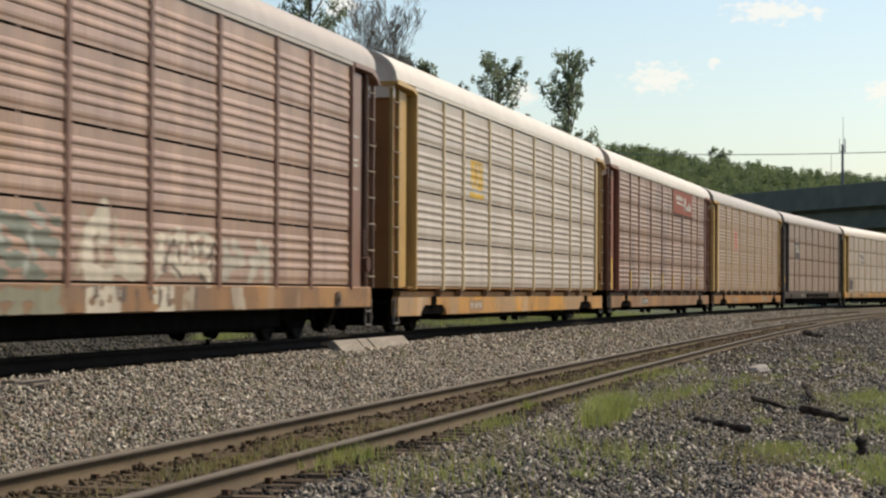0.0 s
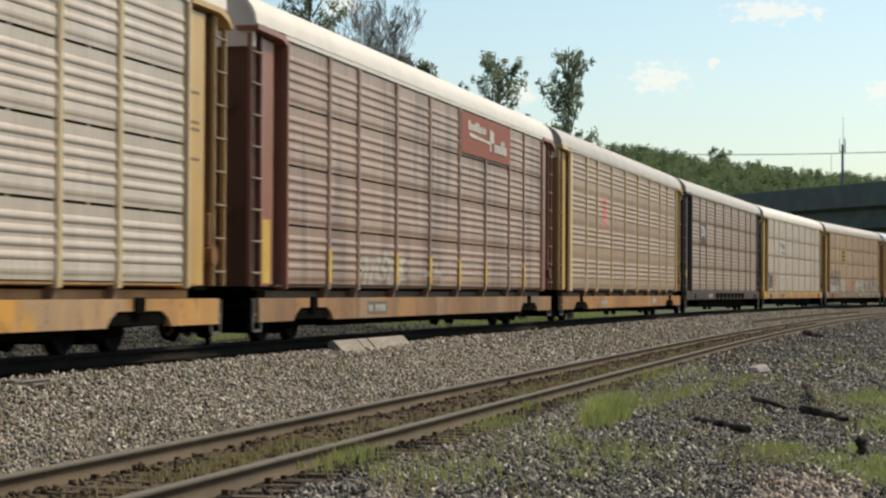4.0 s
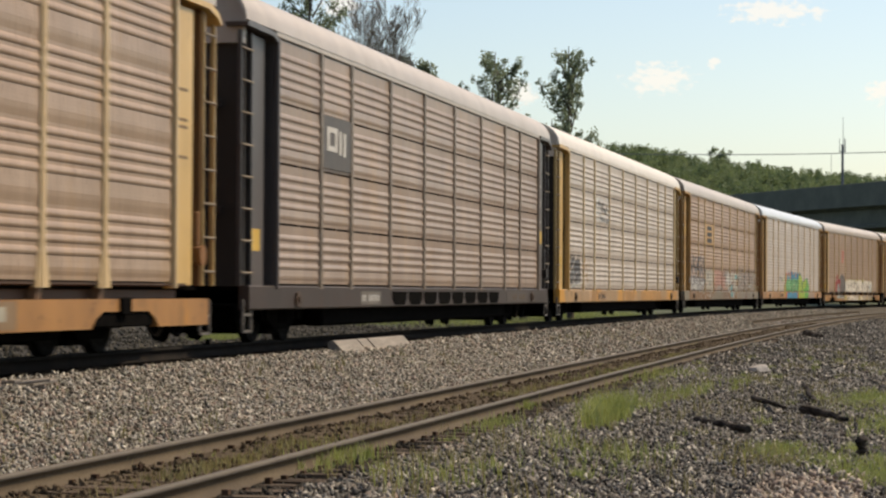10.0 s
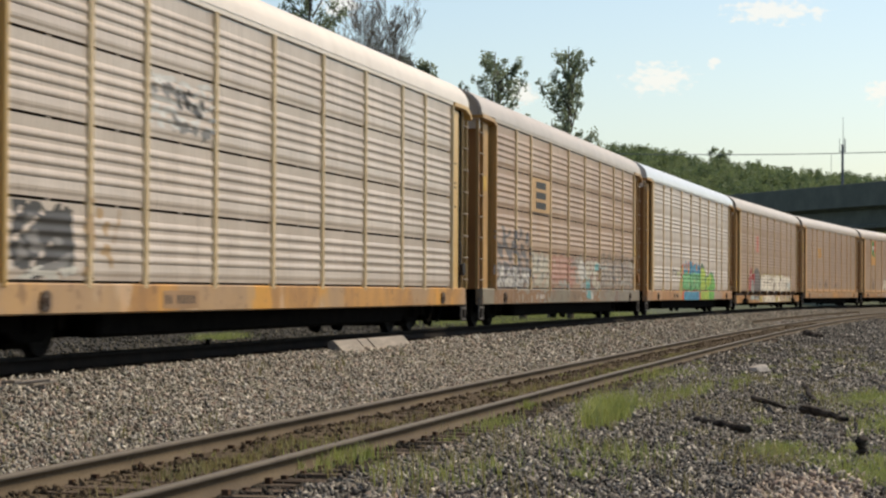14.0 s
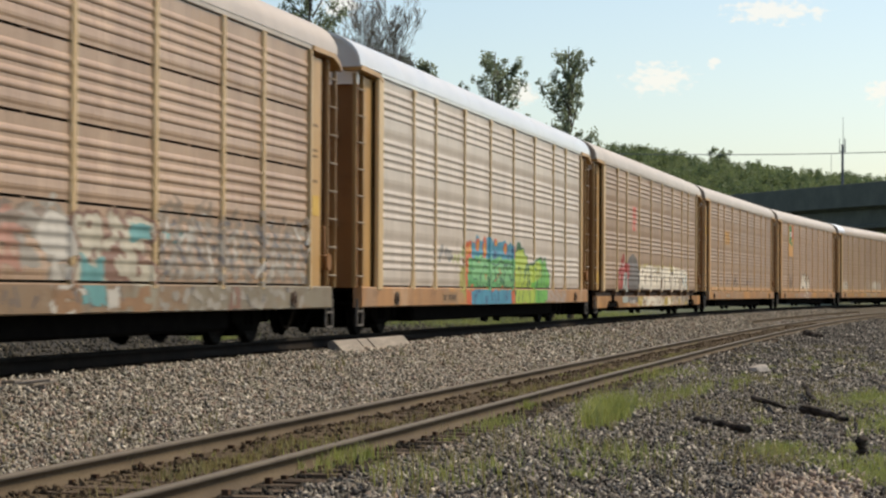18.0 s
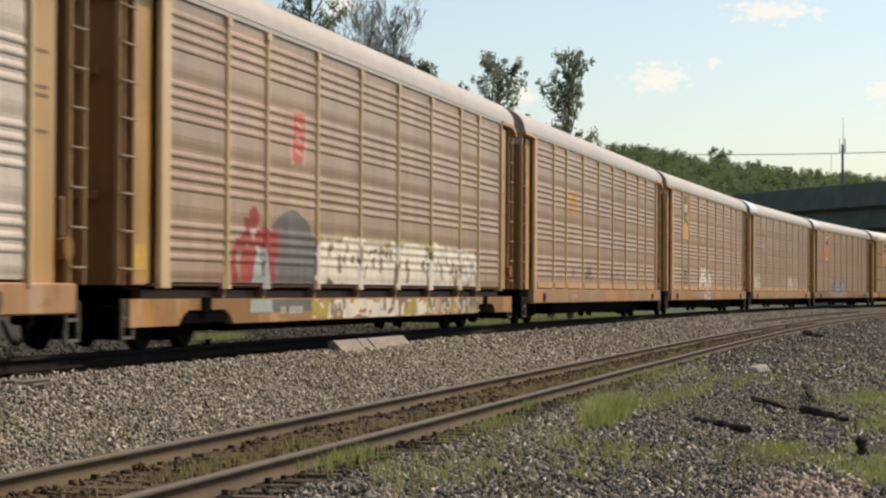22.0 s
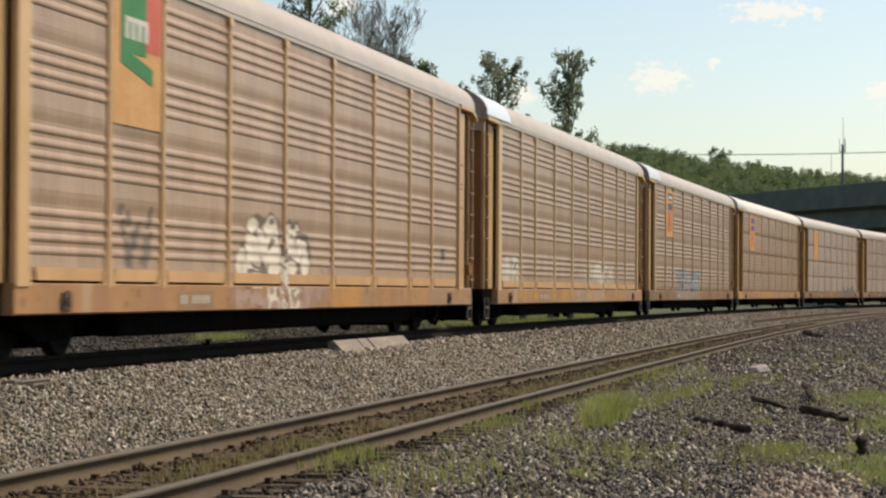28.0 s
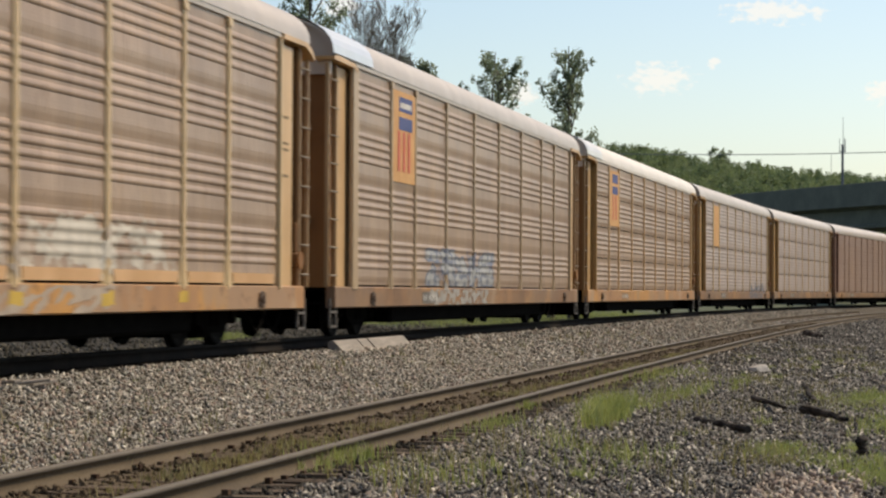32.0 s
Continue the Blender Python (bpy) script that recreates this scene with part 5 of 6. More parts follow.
SPECS = [
    mk("first", "A", "brown autorack car with rusty galvanised panels and pale sprayed letters", ((0.45, 0.31, 0.225), (0.29, 0.192, 0.137)), BROWN, SILL_TAN, ROOF_GREY, BROWN, WALL_BROWN,
       spray=spray_first),
    mk("second", "A", "pale grey autorack car with tan posts and an orange sill", GALV_PALE, POST_SAND, SILL_ORANGE, ROOF_CREAM, ((0.64, 0.4, 0.13), (0.48, 0.28, 0.085)), WALL_OCHRE, slim=True, channel=CHANNEL_OCHRE,
       spray=spray_second),
    mk("third", "A", "red-brown autorack car with sooty panels and a red sign", GALV_RED, POST_ROSE, SILL_TAN, ROOF_CREAM, ((0.34, 0.13, 0.078), (0.25, 0.094, 0.056)), WALL_BROWN, slim=True, channel=CHANNEL_DARK, soot=0.42,
       spray=spray_third,
       signs=(("sign", 1.5, 7.2, 3.9, 4.8, SIGN_RED, (*[(0.13 + 0.043 * i, 0.163 + 0.043 * i, 0.6, 0.76 + 0.07 * (i in (0, 3, 4)), MARK_WHITE) for i in range(8)], (0.14, 0.55, 0.47, 0.53, MARK_WHITE, -0.08), (0.16, 0.55, 0.43, 0.48, MARK_WHITE, -0.03),
                                                          (0.545, 0.575, 0.22, 0.78, MARK_WHITE), (0.57, 0.63, 0.48, 0.78, MARK_WHITE, -0.06), *[(0.645 + 0.043 * i, 0.678 + 0.043 * i, 0.22, 0.44 + 0.13 * (i in (3, 4)), MARK_WHITE) for i in range(6)])),
              *[("reflector", y - 0.1, y + 0.1, 0.98, 1.55, INK_YELLOW, ()) for y in (-9.25, -4.35, -1.45, 1.45, 4.35, 9.25)])),
    mk("fourth", "B", "cream autorack car with yellow posts and a small red emblem", ((0.395, 0.283, 0.183), (0.29, 0.204, 0.128)), CREAM, SILL_AMBER, ROOF_GREY, PALE_YELLOW, WALL_OCHRE, slim=True, channel=CHANNEL_DARK,
       spray=spray_fourth),
    mk("fifth", "A", "charcoal autorack car with greyish panels and a black sill", ((0.36, 0.272, 0.198), (0.265, 0.197, 0.142)), POST_SMOKE, SILL_BLACK, ROOF_GREY, CHAR, WALL_CHAR,
       signs=(("sign", -9.17, -7.33, 2.93, 3.83, SIGN_BLACK, ((0.13, 0.22, 0.34, 0.8, MARK_WHITE), (0.22, 0.4, 0.7, 0.8, MARK_WHITE), (0.22, 0.4, 0.34, 0.44, MARK_WHITE), (0.4, 0.49, 0.34, 0.8, MARK_WHITE), (0.55, 0.64, 0.3, 0.76, MARK_WHITE), (0.7, 0.79, 0.28, 0.74, MARK_WHITE))),
              ), vents=True, flag=True),
    mk("sixth", "A", "pale autorack car with yellow posts and dark painted-out patches", GALV_PALE, POST_SAND, SILL_ORANGE, ROOF_CREAM, PALE_YELLOW, WALL_CHAR, dark_marks=True,
       spray=spray_sixth),
    mk("seventh", "A", "tan autorack car covered low down in faded sprayed colours", GALV_WARM, CREAM, SILL_GREY, ROOF_GREY, YELLOW, WALL_OCHRE,
       spray=spray_seventh,
       signs=(("sign", -7.1, -4.5, 2.92, 3.8, SIGN_TAN, ((0.2, 0.75, 0.7, 0.9, MARK_DARK), (0.2, 0.75, 0.4, 0.6, MARK_DARK), (0.2, 0.75, 0.1, 0.3, MARK_DARK))),)),
    mk("eighth", "B", "white-grey autorack car with a bright roof and green-blue sprayed letters", GALV_WHITE, CREAM, SILL_PEACH, ROOF_WHITE, YELLOW, WALL_OCHRE, gloss=0.3, dark_marks=True,
       spray=spray_eighth),
    mk("ninth", "B", "tan autorack car with white, red and grey sprayed letters", GALV_TAN, CREAM, SILL_AMBER, ROOF_GREY, YELLOW, WALL_OCHRE, slim=True, channel=CHANNEL_DARK,
       spray=spray_ninth),
    mk("tenth", "B", "tan autorack car with orange posts and sill and an orange emblem", GALV_TAN, ORANGE, SILL_PEACH, ROOF_GREY, END_PEACH, WALL_OCHRE, kick=True,
       spray=spray_tenth),
    mk("eleventh", "B", "grey-tan autorack car with an orange sign and white sprayed letters", GALV_WARM, ORANGE, SILL_PEACH, ROOF_GREY, END_PEACH, WALL_OCHRE, kick=True,
       spray=spray_eleventh,
       signs=(("sign", -9.15, -7.35, 2.95, 4.75, SIGN_ORANGE, ((0.5, 0.98, 0.56, 0.98, INK_RED), (0.14, 0.66, 0.52, 0.98, INK_GREEN), (0.14, 0.8, 0.44, 0.56, INK_GREEN, -0.12), *[(0.22 + 0.13 * i, 0.3 + 0.13 * i, 0.62, 0.78, MARK_WHITE) for i in range(4)], (0.22, 0.68, 0.74, 0.78, MARK_WHITE))),)),
    mk("twelfth", "B", "grey-tan autorack car with cream posts and faded white lettering", GALV_DUN, CREAM, SILL_PEACH, ROOF_GREY, END_PEACH, WALL_OCHRE, kick=True, cap=((0.92, 0.91, 0.9), (0.88, 0.87, 0.86)),
       spray=spray_twelfth),
    mk("thirteenth", "B", "brown-tan autorack car with a shield sign and blue-grey sprayed letters", GALV_DUN, ((0.52, 0.37, 0.22), (0.42, 0.29, 0.165)), SILL_TAN, ROOF_GREY, END_PEACH, WALL_OCHRE, cap=ROOF_WHITE,
       spray=spray_thirteenth,
       signs=(("sign", -9.15, -7.3, 2.95, 4.72, SIGN_ORANGE, ((0.25, 0.85, 0.78, 0.94, INK_BLUE), (0.3, 0.8, 0.82, 0.88, MARK_WHITE), (0.25, 0.85, 0.58, 0.72, INK_BLUE), (0.2, 0.3, 0.12, 0.56, INK_RED), (0.42, 0.52, 0.12, 0.56, INK_RED), (0.64, 0.74, 0.12, 0.56, INK_RED))),)),
    mk("fourteenth", "A", "brown-tan autorack car with a cream roof and a shield sign", GALV_DUN, ORANGE, SILL_PEACH, ROOF_CREAM, YELLOW, WALL_OCHRE, cap=ROOF_CREAM,
       signs=(("sign", -9.15, -7.3, 2.95, 4.72, SIGN_ORANGE, ((0.25, 0.85, 0.78, 0.94, INK_BLUE), (0.25, 0.85, 0.58, 0.72, INK_BLUE), (0.3, 0.4, 0.12, 0.56, INK_RED), (0.6, 0.7, 0.12, 0.56, INK_RED))),)),
    mk("fifteenth", "A", "pale grey autorack car with an orange sign and tan posts", GALV_HAZE, CREAM, SILL_TAN, ROOF_GREY, YELLOW, WALL_OCHRE, spray=spray_fifteenth,
       signs=(("sign", -9.15, -7.4, 2.9, 4.7, SIGN_ORANGE, ()),)),
    mk("sixteenth", "A", "pale autorack car with a grey roof and tan sill", GALV_HAZE, CREAM, SILL_TAN, ROOF_GREY, YELLOW, WALL_OCHRE),
    mk("seventeenth", "B", "reddish brown autorack car with brown posts", GALV_BROWN, BROWN, SILL_TAN, ROOF_GREY, BROWN, WALL_BROWN),
    mk("eighteenth", "B", "tan autorack car with cream posts and grey roof", GALV_TAN, CREAM, SILL_TAN, ROOF_GREY, YELLOW, WALL_OCHRE),
]
# small shifts along the track, as couplings stand slack or stretched
SLACK = [-0.2] + [0.0] * 6 + [0.12] + [0.0] * 10
for spec in SPECS:
    TRAIN.append(autorack(spec))
# Openings drawn as near-black plates on the sill, for the shade inside them.
vent = shared("sill_opening", Geo().extrude([(-0.6, 0.83), (-0.6, 0.7), (-0.42, 0.572), (0.42, 0.572), (0.6, 0.7), (0.6, 0.83)], "x", 1.5305, 1.536))
for y in np.arange(-3.6, 7.0, 1.35):
    part("sill_opening", vent, None, TRAIN[4], at=pose(0, float(y), 0))
rear_plate = part("marking_plate", Geo().box(1.531, 1.5345, 4.9, 6.5, 0.38, 0.7), paint("plate_dun", (0.2, 0.12, 0.06), (0.3, 0.19, 0.1)), TRAIN[3], "faded square stencil on a brown ground")
part("marking", Geo().box(1.535, 1.537, 5.15, 6.2, 0.47, 0.64), surface("pale_stencil", (0.36, 0.32, 0.24), (0.5, 0.45, 0.36), 4, 30, 0.7), rear_plate)
end_plate = part("marking_plate", Geo().box(1.531, 1.5345, 7.5, 10.3, 0.58, 0.85), paint("plate_soot", (0.05, 0.034, 0.026), (0.085, 0.06, 0.046)), TRAIN[4], "sooty stencilled end plate")
for at in bars(8.3, 10.0, 0.63, 0.79, 6):
    dress(part("marking", BAR_W, None, end_plate, at=at), MARK_FAINT)
for k, y0, z0 in ((4, -12.85, 1.45), (4, 12.2, 2.1), (6, -12.85, 3.2), (6, 12.2, 2.1), (9, -12.85, 3.4), (2, -12.8, 0.95), (5, -12.85, 1.5), (8, -12.85, 1.1)):
    face = 1.4165 if y0 < 0 else 1.4765
    part("corner_mark", Geo().box(face, face + 0.004, y0, y0 + 0.42, z0, z0 + (1.0 if k == 2 else 0.34)), INK_YELLOW, TRAIN[k], "yellow reflective patch")


def car_rows(k, step=0.5):
    rows = []
    for i in range(int(32 / step) + 1):
        t = i * step
        u = 14.545 + 28.6 * k + 12.1 - travelled(t) + SLACK[k]
        (xa, ya), (xb, yb) = line(u - 10.0), line(u + 10.0)
        rows.append((t, pose(float(xa + xb) / 2, float(ya + yb) / 2, 0, 0, 0, -math.degrees(math.atan2(float(xb - xa), float(yb - ya))))))
    return rows


# ---- trees, hill, bridge ----
def bearing(px):
    return radians(-12.753) + math.atan((px - 784) / 3945.0)


def place(az, d):
    return d * math.sin(az), d * math.cos(az)


def leaf_mesh(name, centres, sizes, mat, seed, per, leaf, tall=1.0):
    """Small leaf quads scattered in clumps."""
    g = np.random.default_rng(seed)
    c = np.repeat(np.asarray(centres, float), per, 0)
    s = np.repeat(np.asarray(sizes, float), per)
    n = len(c)
    d = g.normal(size=(n, 3))
    d /= np.linalg.norm(d, axis=1, keepdims=True)
    p = c + d * (s * g.random(n) ** 0.45)[:, None] * np.array([1, 1, tall])
    a = g.normal(size=(n, 3))
    a /= np.linalg.norm(a, axis=1, keepdims=True)
    b = np.cross(a, g.normal(size=(n, 3)))
    b /= np.linalg.norm(b, axis=1, keepdims=True)
    L = leaf * g.uniform(0.6, 1.3, n)[:, None]
    v = np.stack([p - a * L, p + b * L * 0.55, p + a * L, p - b * L * 0.55], 1).reshape(-1, 3)
    return array_mesh(name, v, np.arange(n * 4).reshape(n, 4), mat)


def limbs(g, rnd, p, d, length, r, depth, tips, up=0.25, forks=(2, 3), spread=0.5):
    """Branches that fork and thin out."""
    q = p
    for _ in range(3):
        d = (d + Vector((rnd.uniform(-.22, .22), rnd.uniform(-.22, .22), up * 0.15))).normalized()
        nq = q + d * (length / 3)
        g.tube(q, nq, max(r, 0.007), max(r * 0.86, 0.006), 6 if depth > 3 else 3)
        q, r = nq, r * 0.86
        if depth == 0:
            tips.append(nq)
    if depth == 0:
        return
    tips.append(q)
    for _ in range(rnd.choice(forks)):
        nd = (d + Vector((rnd.uniform(-1, 1), rnd.uniform(-1, 1), rnd.uniform(-0.2, 0.6))) * spread).normalized()
        limbs(g, rnd, q, nd, length * rnd.uniform(0.6, 0.85), r * 0.78, depth - 1, tips, up, forks, spread)


def poplar(px, d, height, width, seed, label, bare_low):
    rnd = random.Random(seed)
    x, y = place(bearing(px), d)
    t = thing("tree", None, None, label, "tree", at=pose(x, y, -0.6))
    g = Geo()
    p = Vector((0, 0, 0))
    pts = [p]
    for i in range(6):
        p = p + Vector((rnd.uniform(-.15, .15), rnd.uniform(-.15, .15), height / 6.3))
        pts.append(p)
    for i in range(6):
        g.tube(pts[i], pts[i + 1], 0.2 - 0.03 * i, 0.17 - 0.03 * i, 8)
    part("trunk", g, BARK, t)
    centres, sizes = [], []
    for i in range(40):
        h = bare_low + (1 - bare_low) * (i + rnd.random()) / 40
        base = Vector((0, 0, h * height * 0.88))
        a = rnd.uniform(0, 6.283)
        reach = width * (0.3 + 0.8 * math.sin(math.pi * min(1, max(0.1, (1 - h) * 1.25 + 0.12)))) * rnd.uniform(0.45, 1.1)
        tip = base + Vector((math.cos(a) * reach, math.sin(a) * reach, reach * rnd.uniform(0.9, 1.9)))
        tip.z = min(tip.z, height * rnd.uniform(0.88, 1.02))
        part("limb", Geo().tube(base, tip, 0.045, 0.012, 5), BARK, t)
        for k in range(7):
            f = 0.35 + 0.1 * k
            centres.append(base.lerp(tip, f) + Vector((rnd.uniform(-.16, .16), rnd.uniform(-.16, .16), rnd.uniform(-.1, .1))))
            sizes.append(rnd.uniform(0.15, 0.36) * (1.2 - 0.5 * f))
    tagged(part("crown", leaf_mesh("crown", centres, sizes, LEAF_POPLAR, seed, 26, 0.085, 1.5), None, t), kind="stuff")
    return t


poplar(881, 112, 14.15, 1.8, 3, "young poplar with dark upright leafy branches behind the train", 0.3)
poplar(1010, 112, 14.5, 1.5, 8, "slender poplar with a sparse open crown behind the train", 0.3)
poplar(550, 96, 17.2, 1.6, 12, "leafy poplar half hidden behind the train", 0.3)
for px, h, w, s in ((730, 13.7, 1.1, 21), (752, 13.3, 0.8, 23), (926, 10.4, 0.4, 25), (975, 10.3, 0.6, 26)):
    poplar(px, 108, h, w, s, "small leafy sapling behind the train", 0.5)


def bare_tree(px, d, height, seed, lean):
    rnd = random.Random(seed)
    x, y = place(bearing(px), d)
    t = thing("bare_tree", None, None, "bare grey tree with fine leafless twigs behind the train", "tree", at=pose(x, y, -0.6))
    g = Geo()
    g.tube((0, 0, 0), (lean * 0.4, 0, height * 0.45), 0.15, 0.08, 8)
    part("trunk", g, BARK, t)
    for _ in range(4):
        b, tips = Geo(), []
        limbs(b, rnd, Vector((lean * 0.4, 0, height * 0.45)), Vector((rnd.uniform(-.24, .24), rnd.uniform(-.24, .24), 1)).normalized(), height * 0.104, 0.034, 7, tips, 0.3, (2, 2, 2, 3), 0.46)
        part("limb", b, TWIG, t)
    return t


for px, h, s, ln in ((694, 18.4, 58, 0.0), (640, 15.9, 47, 0.0), (612, 16.4, 33, 0.0)):
    bare_tree(px, 100, h, s, ln)


# Ridge right of 1568 is added and unseen: it darkens what car sides reflect.
RIDGE_PX = [-2500, 200, 700, 1060, 1100, 1150, 1190, 1240, 1265, 1290, 1310, 1350, 1400, 1450, 1500, 1568, 1750, 2000, 2400, 2900, 6000]
RIDGE_UP = [90, 200, 240, 264, 262, 258, 250, 240, 236, 233, 231, 228, 220, 214, 210, 204, 196, 220, 260, 290, 290]


def ridge(az):
    px = 784 + 3945 * math.tan(max(-1.2, min(1.2, az - radians(-12.753))))
    return np.interp(px, RIDGE_PX, RIDGE_UP) / 3945.0


def build_hill():
    azs = [radians(a) for a in np.arange(-48, 75, 0.5)]
    rs = [285, 310, 340, 370, 400, 430, 460, 520, 600, 750]
    fr = [0.0, 0.2, 0.45, 0.65, 0.8, 0.92, 1.0, 1.02, 1.0, 0.6]
    v = []
    for a in azs:
        top = ridge(a) * 460 + 0.8 - 5.5
        for r, q in zip(rs, fr):
            x, y = place(a, r)
            v.append((x, y, -1.5 + (top + 1.5) * q + 0.7 * math.sin(x * 0.11) * math.sin(y * 0.09) * (q > 0)))
    k = len(rs)
    f = [(i * k + j, (i + 1) * k + j, (i + 1) * k + j + 1, i * k + j + 1) for i in range(len(azs) - 1) for j in range(k - 1)]
    thing("hill", Geo().add(v, f), HILL_SOIL, "long wooded hill beyond the railway, with an added unseen right end", "hill", kind="structure")
    rnd = random.Random(77)
    cen, siz = [], []
    for _ in range(1400):
        px = rnd.uniform(1020, 1620)
        a = bearing(px)
        r = 290 + 180 * rnd.random() ** 0.7
        q = np.interp(r, rs, fr)
        x, y = place(a, r)
        z = -1.5 + (ridge(a) * 460 + 0.8 - 5.5 + 1.5) * q
        hh = rnd.uniform(2.8, 6.4) * (1.0 if r < 430 else 0.9)
        w = rnd.uniform(1.0, 2.0)
        for i in range(6):
            f = 0.3 + 0.12 * i
            cen.append((x + rnd.uniform(-w, w) * (1.15 - f), y + rnd.uniform(-w, w), z + hh * f))
            siz.append(rnd.uniform(0.65, 1.25) * (1.3 - 0.6 * f))
    for px, up in ((1259, 2.0), (1271, 2.9), (1284, 2.2)):
        x, y = place(bearing(px), 440)
        z = ridge(bearing(px)) * 460 - 5.5
        for _ in range(9):
            cen.append((x + rnd.uniform(-0.9, 0.9), y + rnd.uniform(-1, 1), z + up + rnd.uniform(1.8, 5.2)))
            siz.append(rnd.uniform(0.45, 0.8))
    thing("woodland", leaf_mesh("woodland", cen, siz, LEAF_HILL, 5, 40, 0.22, 1.2), None, "dense green woodland covering the hill", "trees", kind="stuff")


build_hill()


def build_bridge():
    a, b = Vector((-6.0, 232.0, 0)), Vector((-21.3, 257.5, 0))
    d = (a - b).normalized()
    nrm = Vector((-d.y, d.x, 0))
    if nrm.y < 0:
        nrm = -nrm
    m = Matrix(((d.x, nrm.x, 0, a.x), (d.y, nrm.y, 0, a.y), (0, 0, 1, 0), (0, 0, 0, 1)))
    br = thing("overpass", None, None, "dark concrete road overpass with deep girders across the tracks", "bridge", at=m)
    part("deck", Geo().box(-58, 75, 0.3, 11.7, 10.0, 10.35, 0.03), CONCRETE, br)
    for y0 in (0.0, 11.6):
        part("parapet", Geo().box(-58, 75, y0, y0 + 0.4, 9.9, 12.4, 0.05), CONCRETE_DARK, br, "plain dark parapet beam")
    for y0 in (0.9, 3.6, 6.3, 9.0):
        part("girder", Geo().extrude([(y0, 7.7), (y0 + 0.7, 7.7), (y0 + 0.7, 7.95), (y0 + 0.45, 8.1), (y0 + 0.45, 9.6), (y0 + 0.75, 9.8), (y0 + 0.75, 10.0), (y0 - 0.05, 10.0), (y0 - 0.05, 9.8), (y0 + 0.25, 9.6), (y0 + 0.25, 8.1), (y0, 7.95)], "x", -58, 75), CONCRETE_DARK, br)
    for x in (-24, 38):
        part("pier_cap", Geo().box(x - 0.7, x + 0.7, 0.6, 11.0, 6.6, 7.69, 0.06), CONCRETE, br)
        for y0 in (1.6, 5.5, 9.4):
            part("pier_column", Geo().tube((x, y0, -2), (x, y0, 6.6), 0.5, n=16), CONCRETE, br)
    part("abutment", Geo().box(-60, -56, -1, 12.6, -3, 10.0, 0.05), CONCRETE, br)
    part("abutment", Geo().box(73, 77, -1, 12.6, -3, 10.0, 0.05), CONCRETE, br)


build_bridge()


def build_tower():
    x, y = place(bearing(1491), 400)
    t = thing("radio_tower", None, None, "tapering steel mast with antennas above the overpass", "tower", at=pose(x, y, 8))
    part("mast", Geo().tube((0, 0, -9), (0, 0, 19.2), 0.34, 0.2, 10), POLE_STEEL, t)
    for dx, h in ((-0.5, 0.9), (0.1, 4.6), (0.5, 0.7), (0.3, 1.0)):
        part("antenna", Geo().tube((dx, 0, 17.8), (dx, 0, 19.4 + h), 0.07, 0.04, 5), POLE_STEEL, t)
    part("bracket", Geo().box(-0.6, 0.6, -0.1, 0.1, 17.8, 17.95), POLE_STEEL, t)
    x, y = place(bearing(1471), 400)
    thing("antenna_mast", Geo().tube((x, y, 4), (x, y, 25.5), 0.07, 0.04, 6), POLE_STEEL, "very thin distant antenna mast", "mast")


build_tower()


def build_power_line():
    a, b = place(bearing(1000), 330), place(bearing(1760), 290)
    za, zb = 21.5, 19.3
    for (x, y), z in ((a, za), (b, zb)):
        t = thing("utility_pole", None, None, "wooden utility pole carrying a long wire", "utility pole", at=pose(x, y, -1.2))
        part("pole", Geo().tube((0, 0, 0), (0, 0, z + 1.2), 0.19, 0.13, 8), BARK, t)
        part("crossarm", Geo().box(-1.1, 1.1, -0.06, 0.06, z + 0.2, z + 0.32), BARK, t)
    g = Geo()
    pts = []
    for i in range(25):
        f = i / 24
        pts.append((a[0] + (b[0] - a[0]) * f, a[1] + (b[1] - a[1]) * f, za + (zb - za) * f - 1.6 * 4 * f * (1 - f) * 0.35))
    for p, q in zip(pts[:-1], pts[1:]):
        g.tube(p, q, 0.055, n=5)
    thing("wire", g, POLE_STEEL, "long dark overhead wire across the sky", "cable")


build_power_line()


# ---- clouds: a far, soft backdrop ----
def cloud(px, py, w, h, seed, label):
    d = 3000.0
    n = Nodes("soft_cloud")
    v = n.coords()
    r = n.node("VectorMath", Vector=v)
    r.operation = "LENGTH"
    edge = n.math("SUBTRACT", 1.0, r.outputs["Value"])
    puff = n.noise(n.node("Mapping", Vector=v, Location=(seed * 3.1, 0, seed), Scale=(w / 70, 1, h / 40)).outputs[0], 1.6, 5, 0.55)
    alpha = n.step(n.math("ADD", n.math("MULTIPLY", edge, 0.8), n.math("SUBTRACT", n.math("MULTIPLY", puff, 1.6), 0.98)), 0.0, 0.42)
    em = n.node("Emission", Color=(1.0, 0.975, 0.94), Strength=1.0)
    tr = n.node("BsdfTransparent")
    mx = n.node("MixShader", Fac=n.math("MULTIPLY", alpha, 0.72))
    n.t.links.new(tr.outputs[0], mx.inputs[1])
    n.t.links.new(em.outputs[0], mx.inputs[2])
    n.t.links.new(mx.outputs[0], n.t.nodes["Material Output"].inputs[0])
    az, el = bearing(px), math.atan((516 - py) / 3945.0)
    x, y = place(az, d)
    m = Matrix.Translation((x, y, 0.8 + d * math.tan(el))) @ Matrix.Rotation(-az, 4, "Z") @ Matrix.Diagonal((w / 3945 * d / 2, 1, h / 3945 * d / 2, 1))
    ob = thing("cloud", Geo().add([(-1, 0, -1), (1, 0, -1), (1, 0, 1), (-1, 0, 1)], [(0, 1, 2, 3)]), n.mat, label, "cloud", kind="structure")
    ob.matrix_basis = m
    ob.visible_shadow = False


